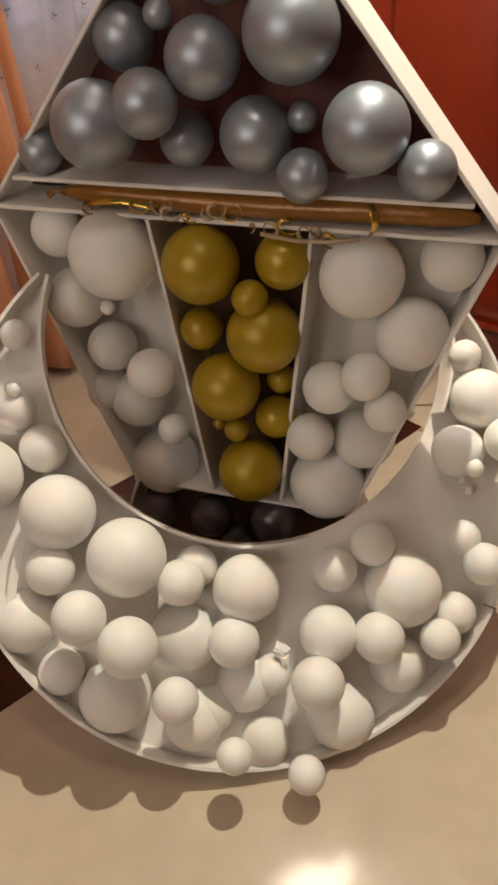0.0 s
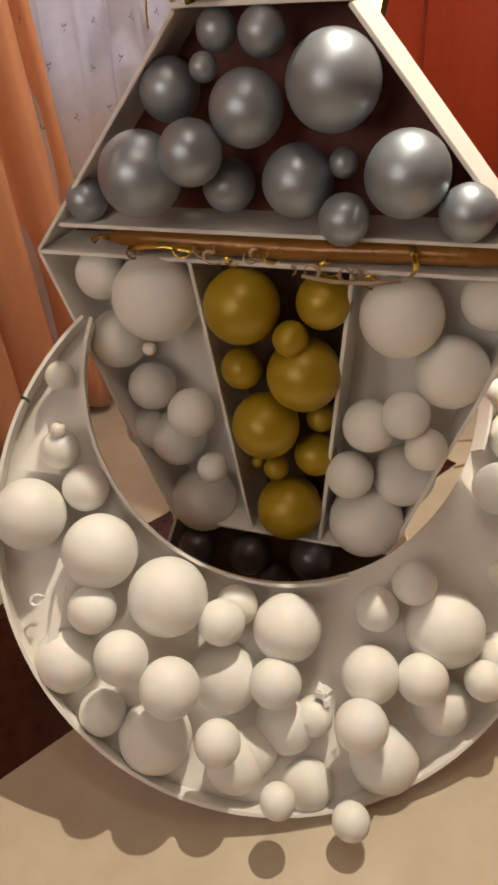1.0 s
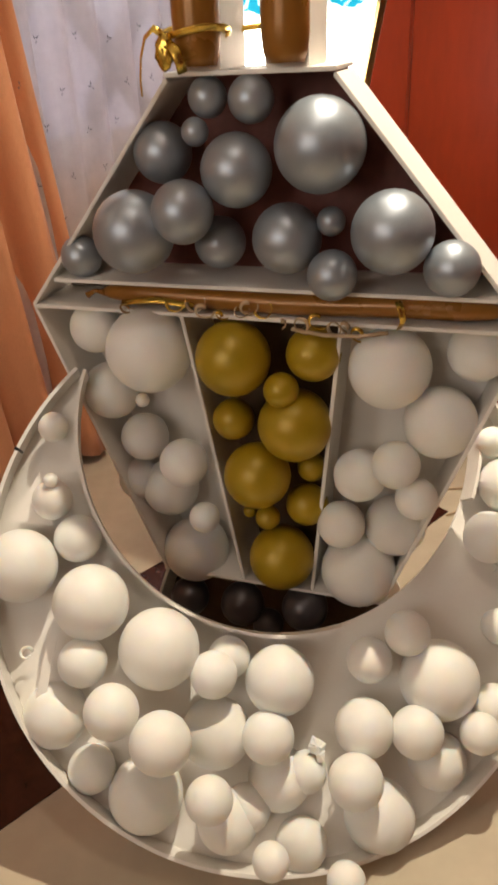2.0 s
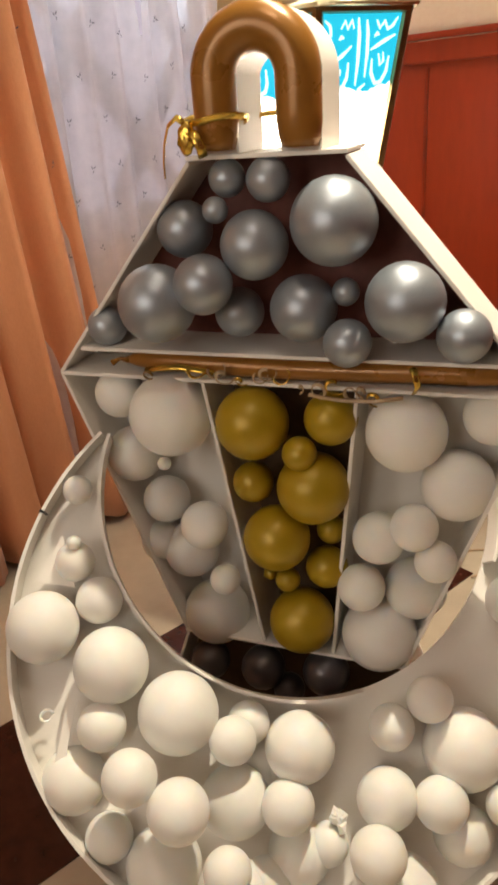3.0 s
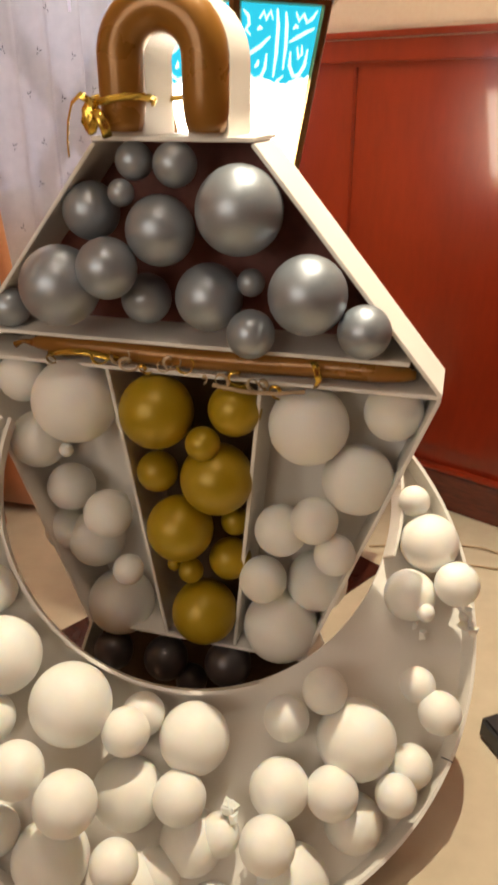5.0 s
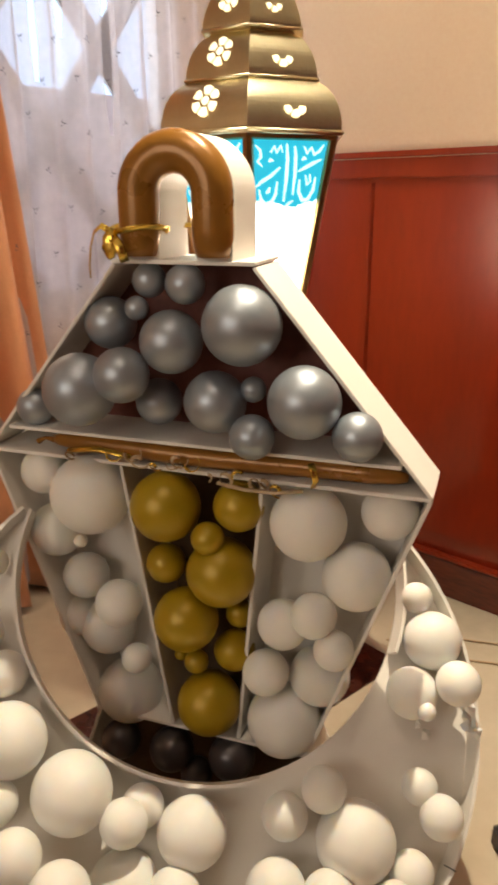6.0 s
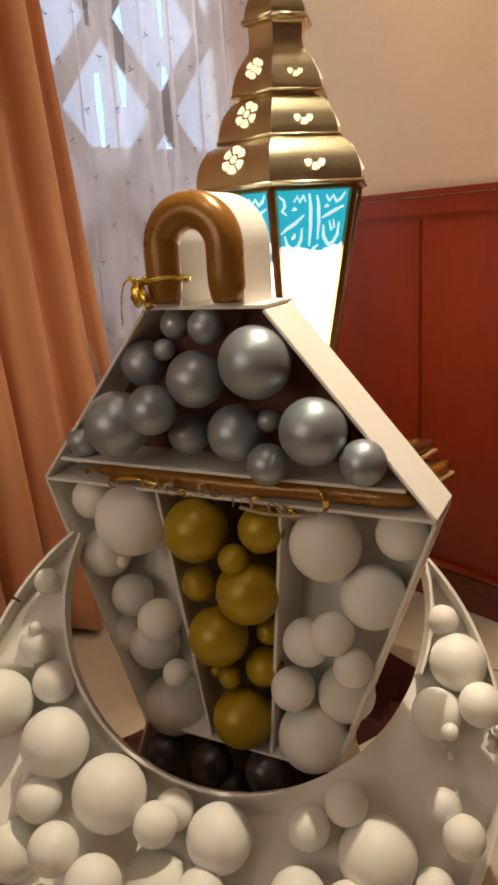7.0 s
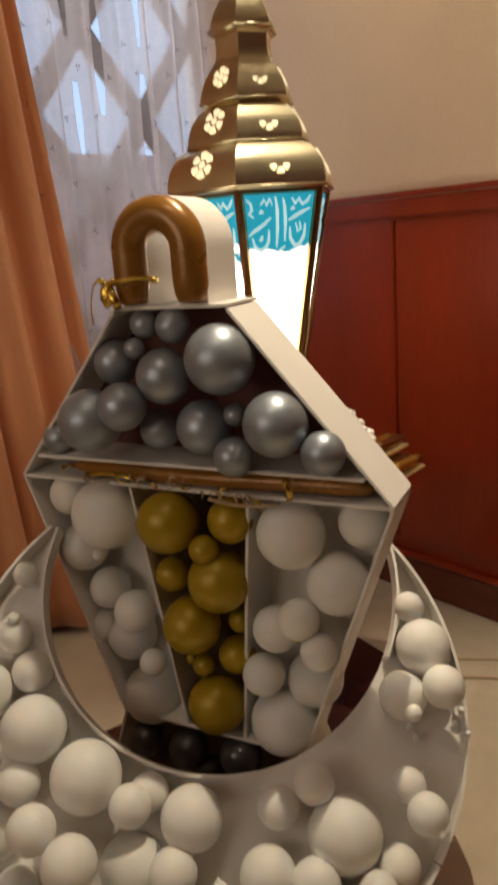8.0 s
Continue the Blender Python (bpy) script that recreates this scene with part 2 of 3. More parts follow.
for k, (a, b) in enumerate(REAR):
    rear = thing(f"window_{k + 2}", "tall plain window opening added for fill light, out of view", "window", kind="structure")
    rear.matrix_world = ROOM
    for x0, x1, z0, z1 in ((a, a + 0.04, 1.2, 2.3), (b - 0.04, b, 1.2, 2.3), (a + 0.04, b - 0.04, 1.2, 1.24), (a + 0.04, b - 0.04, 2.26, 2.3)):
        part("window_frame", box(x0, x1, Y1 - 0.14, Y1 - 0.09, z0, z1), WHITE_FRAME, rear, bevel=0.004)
bm = bmesh.new()
for y0, y1, z0, z1 in ((Y1, WIN[0], 0, CEIL), (WIN[1], 0.0, 0, CEIL), (WIN[0], WIN[1], 0, WIN[2]), (WIN[0], WIN[1], WIN[3], CEIL)):
    box_into(bm, -0.15, 0.0, y0, y1, z0, z1, ROOM)
structure("wall_west", bm, PLASTER, "cream painted wall with a tall window", "wall")

# dark strip let into the floor, which runs under the display at right angles to the panelled wall
STRIP = pose(-0.463, 0.900, 0, 0, 0, -30.4)
structure("floor_strip", box(-0.40, 0.0, -0.9, 1.22, -0.002, 0.003, STRIP), MARBLE_DARK, "dark brown polished strip let into the marble floor", "floor")

# glowing disc added above the lantern for brass gleams, and the two recessed spots
for name, label, place, r in (("ceiling_glow_disc", "round flush glowing ceiling disc added to put gleams on the brass", (-0.12, 1.95), 0.24),):
    lamp = thing(name, label, "lamp")
    part("ring", lathe([(r - 0.01, CEIL - 0.001), (r + 0.012, CEIL - 0.001), (r + 0.012, CEIL - 0.03), (r - 0.01, CEIL - 0.03)], 40, pose(*place, 0)), WHITE_FRAME, lamp, smooth=False)
    part("diffuser", lathe([(r - 0.012, CEIL - 0.002), (r - 0.012, CEIL - 0.024), (0.0, CEIL - 0.026)], 40, pose(*place, 0)), DISC_GLOW, lamp)

# wainscot: boards, rails and stiles, each a piece of its own
wains = thing("wainscot", "glossy red mahogany wall panelling with a top rail", "panelling", kind="structure")
wains.matrix_world = ROOM
part("backing", box(0, X1, -0.012, -0.001, 0.0, 1.32), MAHOGANY, wains)
for a, b in ((0.02, 0.787), (0.792, 1.98), (2.06, 3.2), (3.28, 3.58)):
    part("panel", box(a, b, -0.024, -0.0125, 0.20, 1.277), MAHOGANY, wains, bevel=0.004)
for a, b in ((1.985, 2.06), (3.205, 3.28)):
    part("stile", box(a - 0.004, b - 0.001, -0.0255, -0.0125, 0.141, 1.288), MAHOGANY, wains, bevel=0.003)
part("bead", box(0.7875, 0.7915, -0.0285, -0.0125, 0.20, 1.277), MAHOGANY, wains, bevel=0.0015)
part("rail", box(0, X1, -0.036, -0.0125, 1.290, 1.345), MAHOGANY, wains, bevel=0.004)
part("cap", box(0, X1, -0.050, -0.0125, 1.347, 1.364), MAHOGANY, wains, bevel=0.005)
part("skirting", box(0, X1, -0.040, -0.0125, 0.0, 0.128), MAHOGANY_DARK, wains, bevel=0.004)
part("moulding", box(0, X1, -0.046, -0.0125, 0.130, 0.142), MAHOGANY, wains, bevel=0.004)
skirt = structure("baseboard", box(0.001, 0.02, Y1, -0.06, 0.0, 0.10, ROOM), MAHOGANY_DARK, "dark red wooden skirting below the curtains", "skirting", 0.003)

# window
win = thing("window_1", "tall window with a diamond lattice grille behind sheer curtain", "window", kind="structure")
win.matrix_world = ROOM
for y0, y1, z0, z1 in ((WIN[0], WIN[0] + 0.05, WIN[2], WIN[3]), (WIN[1] - 0.05, WIN[1], WIN[2], WIN[3]), (WIN[0] + 0.05, WIN[1] - 0.05, WIN[2], WIN[2] + 0.05), (WIN[0] + 0.05, WIN[1] - 0.05, WIN[3] - 0.05, WIN[3])):
    part("window_frame", box(-0.10, -0.04, y0, y1, z0, z1), WHITE_FRAME, win, bevel=0.004)
part("window_sill", box(-0.14, 0.012, WIN[0] - 0.03, WIN[1] + 0.03, WIN[2] - 0.03, WIN[2] - 0.002), WHITE_FRAME, win, bevel=0.004)
mid_y, mid_z = (WIN[0] + WIN[1]) / 2, (WIN[2] + WIN[3]) / 2
for way in (1, -1):
    for k in range(-4, 5):
        # flat bars at 52 degrees, cut to the opening
        c, slope = k * 0.44 + 0.13, 1.28
        pts = []
        for i in range(121):
            y = WIN[0] + 0.05 + (WIN[1] - WIN[0] - 0.10) * i / 120
            z = mid_z + way * slope * (y - mid_y - c)
            if WIN[2] + 0.05 <= z <= WIN[3] - 0.05:
                pts.append((y, z))
        if len(pts) > 2:
            (ya, za), (yb, zb) = pts[0], pts[-1]
            length, angle = math.hypot(yb - ya, zb - za), math.degrees(math.atan2(zb - za, yb - ya))
            m = pose(-0.062 + 0.006 * way, (ya + yb) / 2, (za + zb) / 2, angle, 0, 0)
            part("lattice_bar", box(-0.006, 0.006, -length / 2, length / 2, -0.040, 0.040, m), GRILLE, win)
structure("backdrop", box(-1.62, -1.60, -3.4, 2.2, 1.75, 4.6, ROOM), SKY_GLOW, "pale blue evening sky outside the window", "sky")
# glowing board added outside, so the window's lower part is dimmer than the sky
structure("backdrop_lower", box(-1.52, -1.50, -3.4, 2.2, -0.5, 1.78, ROOM), LOWER_GLOW, "dull pink glowing board added below the sky backdrop", "building")


# ---- curtains ----
def curtain(name, label, y0, y1, z0, z1, off, folds, amp, mat, seed, lean=0.0, slits=()):
    """Hanging cloth in folds; slits (y, half width, from z, to z) are gaps where two widths part."""
    rnd = random.Random(seed)
    phase = [rnd.uniform(0, 6.28) for _ in range(6)]
    bm = bmesh.new()
    nu, nv = folds * 14, 26 if not slits else 60
    grid = []
    for j in range(nv + 1):
        w = j / nv
        row = []
        for i in range(nu + 1):
            q = i / nu
            a = q * folds * 2 * math.pi
            ripple = math.sin(a + 0.7 * math.sin(3.1 * q * 2 + phase[0]) + 0.25 * math.sin(5 * w + phase[1]))
            ripple += 0.35 * math.sin(2.3 * a + phase[2] + 1.1 * w)
            x = off + amp * (0.75 + 0.5 * w) * ripple + 0.012 * math.sin(4 * w + phase[3] + 9 * q)
            z = z1 + (z0 - z1) * w
            y = y0 + (y1 - lean * z - y0) * q + 0.35 * amp * math.cos(a + phase[4])
            for ys, half, za, zb in slits:
                if za < z < zb and abs(y - ys) < 0.06:
                    # the cloth is drawn aside from the gap, most at its middle
                    y += math.copysign(half * math.sin(math.pi * (z - za) / (zb - za)) ** 0.7 * (1 - abs(y - ys) / 0.06), y - ys)
            row.append(bm.verts.new(ROOM @ Vector((x, y, z))))
        grid.append(row)
    for j in range(nv):
        for i in range(nu):
            corners = (grid[j][i], grid[j][i + 1], grid[j + 1][i + 1], grid[j + 1][i])
            ends = [(ROOM.inverted() @ v.co) for v in (corners[0], corners[1])]
            if any(za < ends[0].z < zb and ends[0].y < ys <= ends[1].y for ys, half, za, zb in slits):
                continue
            bm.faces.new(corners)
    bmesh.ops.delete(bm, geom=[v for v in bm.verts if not v.link_faces], context="VERTS")
    ob = finish(bm, name, mat, None, True)
    if mat is not SHEER:
        sol = ob.modifiers.new("thick", "SOLIDIFY")
        sol.thickness = 0.003
    return tagged(ob, label=label, category="curtain")


sheer = curtain("sheer_curtain", "sheer white voile curtain with small embroidered sprigs", -1.08, -0.02, 0.06, 2.62, 0.09, 9, 0.022, SHEER, 3, slits=((-0.728, 0.014, 1.93, 2.40), (-0.606, 0.012, 1.69, 2.03), (-0.600, 0.012, 2.12, 2.45), (-0.456, 0.006, 1.93, 2.30), (-0.452, 0.014, 1.46, 1.82), (-0.711, 0.006, 1.58, 1.78), (-0.30, 0.008, 2.15, 2.45)))
curtain("drape", "heavy peach drape hanging in deep folds beside the window", -1.95, -0.735, 0.03, 2.66, 0.16, 8, 0.045, DRAPE, 5, 0.085)
rod = thing("curtain_rod", "brass curtain rod above the window", "curtain rod")
part("pole", tube([ROOM @ Vector((0.10, y, 2.67)) for y in (-2.0, -1.0, 0.0)], 0.014, 12), BRASS_DARK, rod, smooth=True)
for y in (-1.9, -0.95, -0.05):
    part("bracket", box(0.0, 0.10, y - 0.008, y + 0.008, 2.645, 2.66, ROOM), BRASS_DARK, rod)
# sprigs: two leaves and a stem each, stitched on the voile
bm = bmesh.new()
rnd = random.Random(11)
for j in range(17):
    for i in range(8):
        y, z = -0.90 + 0.115 * i + 0.055 * (j % 2) + rnd.uniform(-0.015, 0.015), 0.75 + 0.115 * j + rnd.uniform(-0.02, 0.02)
        turn = rnd.uniform(-0.9, 0.9)
        for ang, size in ((0.6, 0.011), (-0.7, 0.012), (3.0, 0.009)):
            a = ang + turn
            c, s = math.cos(a), math.sin(a)
            vs = [bm.verts.new(ROOM @ Vector((0.133, y + size * (px * c - py * s) * 1.0, z + size * (px * s + py * c)))) for px, py in ((-0.18, 0.1), (0.12, 0.5), (0.0, 1.25), (-0.28, 0.6))]
            bm.faces.new(vs)
sprigs = part("sprig", bm, STITCH, sheer, "small grey embroidered leaf sprigs")
tagged(sprigs, kind="stuff")

# ---- the balloon: one shape, drawn in to a knot ----
prof = [(0.0, 1.0)]
for i in range(1, 19):
    a = math.pi * i / 20
    prof.append((math.sin(a) * (1.0 if a < math.pi / 2 else 1.0 - 0.05 * math.cos(a) ** 2), math.cos(a) * (1.0 if a < math.pi / 2 else 1.04)))
prof += [(0.10, -1.06), (0.055, -1.10), (0.05, -1.13), (0.11, -1.19), (0.10, -1.22), (0.0, -1.20)]
MESHES = {}


def balloon(mat, place, r, label, group, aim=(0, 1, 0), squash=(1, 1, 1), name="balloon"):
    key = (mat.name, name)
    if key not in MESHES:
        bm = lathe(prof, 28)
        bmesh.ops.recalc_face_normals(bm, faces=bm.faces)
        me = bpy.data.meshes.new(name)
        bm.to_mesh(me)
        bm.free()
        me.materials.append(mat)
        me.polygons.foreach_set("use_smooth", [True] * len(me.polygons))
        MESHES[key] = me
    ob = new(name, MESHES[key])
    q = Vector(aim).to_track_quat("-Z", "Y")
    ob.matrix_world = Matrix.LocRotScale(Vector(place), q, Vector([r * s for s in squash]))
    return tagged(ob, label=label, category="balloon", group=group)


# ---- the balloon-filled lantern box ----
YF, YB, T = 1.225, 1.345, 0.006      # front and back of the boards, and their thickness
CX = -0.147                          # the middle
HALF = {"top": 0.1185, "wide": 0.400, "foot": 0.214, "base": 0.31}
ZT, ZS, ZW, ZB = 1.145, 0.857, 0.811, 0.275   # top of roof, shelf, widest line, foot of the body


def slab(name, a, b, parent, mat=FOAM, y0=YF, y1=YB, t=T, side=1, label=""):
    """A board seen on edge from (x, z) a to b, of thickness t to one side."""
    d = (Vector((b[0] - a[0], b[1] - a[1]))).normalized()
    nrm = Vector((-d.y, d.x)) * t * side
    out = [a, b, (b[0] + nrm.x, b[1] + nrm.y), (a[0] + nrm.x, a[1] + nrm.y)]
    return part(name, prism(out, (y0, y1), lambda x, z, y: (x, y, z)), mat, parent, label, bevel=0.0012)


case = thing("lantern_box", "white foam-board lantern box with balloon-filled compartments", "decoration")
L = {k: CX - h for k, h in HALF.items()}
R = {k: CX + h for k, h in HALF.items()}
slab("roof_board", (L["wide"], ZW), (L["top"], ZT), case, side=-1)
slab("roof_board", (R["wide"], ZW), (R["top"], ZT), case, side=1)
part("top_board", box(L["top"] - 0.001, R["top"] + 0.001, YF - 0.002, YB + 0.002, ZT + 0.0005, ZT + 0.0065), FOAM, case, bevel=0.0012)
def at_z(z, side):
    f = (z - ZW) / (ZT - ZW)
    return CX + side * (HALF["wide"] + (HALF["top"] - HALF["wide"]) * f)
def body_x(z, side):
    f = (z - ZB) / (ZW - ZB)
    return CX + side * (HALF["foot"] + (HALF["wide"] - HALF["foot"]) * f)
part("shelf", box(at_z(ZS, -1) + 0.012, at_z(ZS, 1) - 0.012, YF - 0.001, YB - 0.004, ZS - 0.006, ZS), FOAM, case, bevel=0.0012)
part("shelf", box(L["wide"] + 0.002, R["wide"] - 0.002, YF - 0.001, YB - 0.004, ZW - 0.0065, ZW - 0.0005), FOAM, case, bevel=0.0012)
slab("side_board", (R["wide"] - 0.001, ZW - 0.008), (R["foot"], ZB), case, side=-1)
slab("side_board", (L["wide"] + 0.001, ZW - 0.008), (L["foot"], ZB), case, side=1)
for xt, xb in ((-0.278, -0.202), (-0.015, -0.062)):
    slab("divider", (xt, ZW - 0.008), (xb, ZB + 0.007), case, y1=YB - 0.001, side=1 if xt < CX else -1)
part("foot_board", box(L["foot"] - 0.002, R["foot"] + 0.002, YF - 0.001, YB + 0.002, ZB - 0.0005, ZB + 0.0055), FOAM, case, bevel=0.0012)
flat = lambda x, z, y: (x, y, z)
part("back_panel", prism([(at_z(ZS, -1) + 0.009, ZS), (at_z(ZS, 1) - 0.009, ZS), (R["top"] - 0.006, ZT - 0.001), (L["top"] + 0.006, ZT - 0.001)], (YB - 0.008, YB - 0.003), flat), FOAM_DARK, case, "dark maroon backing card")
part("back_panel", prism([(L["wide"] + 0.012, ZW), (R["wide"] - 0.012, ZW), (at_z(ZS, 1) - 0.011, ZS - 0.007), (at_z(ZS, -1) + 0.011, ZS - 0.007)], (YB - 0.010, YB - 0.005), flat), CARD_BROWN, case, "brown backing card behind the gold tube")
part("back_panel", prism([(L["wide"] + 0.005, ZW - 0.008), (-0.279, ZW - 0.008), (-0.203, ZB + 0.007), (L["foot"] + 0.003, ZB + 0.007)], (YB - 0.005, YB), flat), FOAM, case)
part("back_panel", prism([(-0.272, ZW - 0.008), (-0.021, ZW - 0.008), (-0.068, ZB + 0.007), (-0.196, ZB + 0.007)], (YB - 0.005, YB), flat), CARD_BROWN, case, "dark brown backing card")
part("back_panel", prism([(-0.017, ZW - 0.008), (R["wide"] - 0.004, ZW - 0.008), (R["foot"] - 0.003, ZB + 0.007), (-0.064, ZB + 0.007)], (YB - 0.005, YB), flat), FOAM, case)
# flared base
slab("base_board", (L["foot"], ZB - 0.001), (L["base"], 0.006), case, side=1)
slab("base_board", (R["foot"], ZB - 0.001), (R["base"], 0.006), case, side=-1)
part("base_floor", box(L["base"], R["base"], YF, YB, 0.004, 0.010), FOAM, case)
part("back_panel", prism([(L["foot"], ZB - 0.002), (R["foot"], ZB - 0.002), (R["base"] - 0.006, 0.011), (L["base"] + 0.006, 0.011)], (YB - 0.005, YB), flat), CARD_BROWN, case, "dark brown backing card")

SILVERS = [(-0.048, 1.221, 1.058, 0.0621), (0.054, 1.212, 0.948, 0.0567), (0.136, 1.216, 0.9, 0.0386), (-0.027, 1.203, 0.888, 0.0359), (-0.326, 1.198, 0.942, 0.0611), (-0.451, 1.248, 0.889, 0.0335), (-0.293, 1.258, 1.045, 0.0436), (-0.17, 1.228, 1.025, 0.0509), (-0.241, 1.188, 0.975, 0.0449), (-0.216, 1.268, 0.913, 0.0398), (-0.213, 1.248, 1.118, 0.0274), (-0.147, 1.238, 1.115, 0.0315), (-0.228, 1.228, 1.076, 0.0193), (-0.101, 1.238, 0.929, 0.0511), (-0.036, 1.238, 0.955, 0.0205)]
MUSTARDS = [(-0.191, 1.222, 0.74, 0.0612), (-0.062, 1.237, 0.752, 0.0437), (-0.108, 1.207, 0.699, 0.0285), (-0.202, 1.237, 0.622, 0.0356), (-0.092, 1.227, 0.628, 0.0612), (-0.158, 1.217, 0.527, 0.0582), (-0.073, 1.267, 0.526, 0.0255), (-0.077, 1.247, 0.46, 0.0378), (-0.145, 1.227, 0.434, 0.0225), (-0.121, 1.225, 0.35, 0.0597), (-0.185, 1.247, 0.428, 0.0123)]
WHITES_RIGHT = [(0.056, 1.244, 0.735, 0.0637), (0.183, 1.281, 0.757, 0.0464), (0.137, 1.259, 0.642, 0.0581), (0.016, 1.238, 0.539, 0.0445), (0.077, 1.21, 0.584, 0.0385), (0.113, 1.208, 0.526, 0.0342), (-0.012, 1.228, 0.44, 0.0415), (0.075, 1.278, 0.419, 0.0549), (0.017, 1.248, 0.33, 0.0675)]
WHITES_LEFT = [(-0.452, 1.258, 0.763, 0.0441), (-0.342, 1.232, 0.74, 0.0724), (-0.447, 1.272, 0.637, 0.0523), (-0.345, 1.19, 0.666, 0.0117), (-0.393, 1.272, 0.546, 0.0444), (-0.296, 1.222, 0.531, 0.0435), (-0.417, 1.272, 0.45, 0.0394), (-0.357, 1.282, 0.433, 0.0546), (-0.266, 1.222, 0.417, 0.0284), (-0.312, 1.272, 0.299, 0.065)]
# silver balloons in the recess; its shade is put into their dark colour
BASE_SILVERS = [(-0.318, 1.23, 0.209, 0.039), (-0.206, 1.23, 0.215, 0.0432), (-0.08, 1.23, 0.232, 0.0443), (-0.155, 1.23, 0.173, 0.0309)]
for rows, mat, what, where in ((SILVERS, SILVER, "silver pearl balloon", "in the lantern roof"), (MUSTARDS, MUSTARD, "mustard gold balloon", "in the middle compartment"), (WHITES_RIGHT, LATEX, "white latex balloon", "in a side compartment"), (WHITES_LEFT, LATEX, "white latex balloon", "in a side compartment"), (BASE_SILVERS, DARK_SILVER, "dark pewter balloon", "in the dark lantern base")):
    for x, y, z, r in rows:
        size = "large" if r > 0.052 else "small" if r < 0.034 else "medium"
        balloon(mat, (x, y, z), r, f"{size} round {what} glued {where}", f"{what}s {where}", aim=(random.uniform(-0.3, 0.3), 1, random.uniform(-0.3, 0.3)))

# gold tube in the slot under the roof, with curled ribbon
gold = thing("gold_tube_balloon", "long gold chrome balloon lying in the slot", "balloon")
zc = (ZS - 0.006 + ZW) / 2
part("tube", tube([(x, 1.245 + 0.003 * math.sin(9 * x), zc + 0.0015 * math.sin(14 * x)) for x in [-0.42 + 0.0129 * i for i in range(50)]], [0.006 + 0.011 * min(1, i / 5, (49 - i) / 5) ** 0.5 for i in range(50)], 14), GOLD_TUBE, gold, smooth=True)
part("knot", tube([(-0.415, 1.243, zc), (-0.43, 1.238, zc + 0.004), (-0.444, 1.235, zc - 0.003)], [0.006, 0.003, 0.006], 10), GOLD_TUBE, gold, smooth=True)

curls = thing("curled_ribbon", "curled gold and pale ribbon ends on the slot", "ribbon")
part("strip", tube([(0.067, 1.209, zc + 0.022), (0.073, 1.203, zc + 0.010), (0.076, 1.206, zc - 0.006), (0.070, 1.213, zc - 0.020)], 0.0062, 8, flat=0.25), GOLD_FOIL, curls, "yellow gold ribbon end", smooth=True)
part("strip", tube([(-0.375, 1.220, zc - 0.008), (-0.345, 1.216, zc - 0.002), (-0.31, 1.217, zc + 0.002), (-0.275, 1.219, zc - 0.003), (-0.25, 1.219, zc - 0.006)], 0.0055, 8, flat=0.3), GOLD_FOIL, curls, "yellow gold ribbon end", smooth=True)
part("curl", tube([(-0.368 + 0.008 * math.cos(a), 1.216 - 0.004 * math.sin(a), zc - 0.016 + 0.008 * math.sin(a)) for a in [0.45 * i for i in range(13)]], 0.0018, 6), BRASS_DARK, curls, smooth=True)
rnd = random.Random(21)
for k in range(13):
    cx, cz, rr = -0.275 + 0.024 * k + rnd.uniform(-0.008, 0.008), zc - 0.004 - 0.0016 * k + rnd.uniform(-0.012, 0.012), rnd.uniform(0.007, 0.014)
    t0, sp = rnd.uniform(0, 6), rnd.uniform(3.5, 6.5)
    part("curl", tube([(cx + rr * math.cos(t0 + sp * q / 12) + 0.0009 * q, 1.211 - 0.006 * math.sin(q * 0.4) - 0.0003 * q, cz + rr * math.sin(t0 + sp * q / 12)) for q in range(13)], 0.0032, 6, flat=0.3), CLEAR_RIBBON if k % 3 else GOLD_FOIL, curls, smooth=True)
part("tail", tube([(-0.09, 1.210, zc - 0.030), (-0.04, 1.205, zc - 0.034), (0.01, 1.205, zc - 0.033), (0.055, 1.209, zc - 0.026)], 0.0035, 6, flat=0.4), CLEAR_RIBBON, curls, smooth=True)

# ---- arched handle on the roof ----
handle = thing("arched_handle", "white foam arch handle faced with a gold chrome balloon", "decoration")


def arch(half, z0, zs, k=22):
    """An arch outline in x, z: straight legs to zs, round above."""
    pts = [(CX - 0.007 - half, z0)]
    pts += [(CX - 0.007 - half * math.cos(math.pi * i / k), zs + half * math.sin(math.pi * i / k)) for i in range(k + 1)]
    return pts + [(CX - 0.007 + half, z0)]


ZH = ZT + 0.0065
part("arch_body", band(arch(0.031, ZH, 1.247), arch(0.089, ZH, 1.247), (YF + 0.004, YB - 0.002), flat), FOAM, handle, bevel=0.0015)
mid = arch(0.060, ZH + 0.006, 1.247, 30)
legs = [(mid[0][0], ZH + 0.006 + (1.247 - ZH - 0.006) * i / 8) for i in range(8)]
line = legs + mid[1:-1] + [(mid[-1][0], z) for _, z in legs[::-1]]
part("gold_face", tube([(x, YF + 0.002, z) for x, z in line], [0.025 + 0.0065 * min(1, i / 3, (len(line) - 1 - i) / 3) ** 0.5 for i in range(len(line))], 16), GOLD_TUBE, handle, "gold chrome tube balloon", smooth=True)

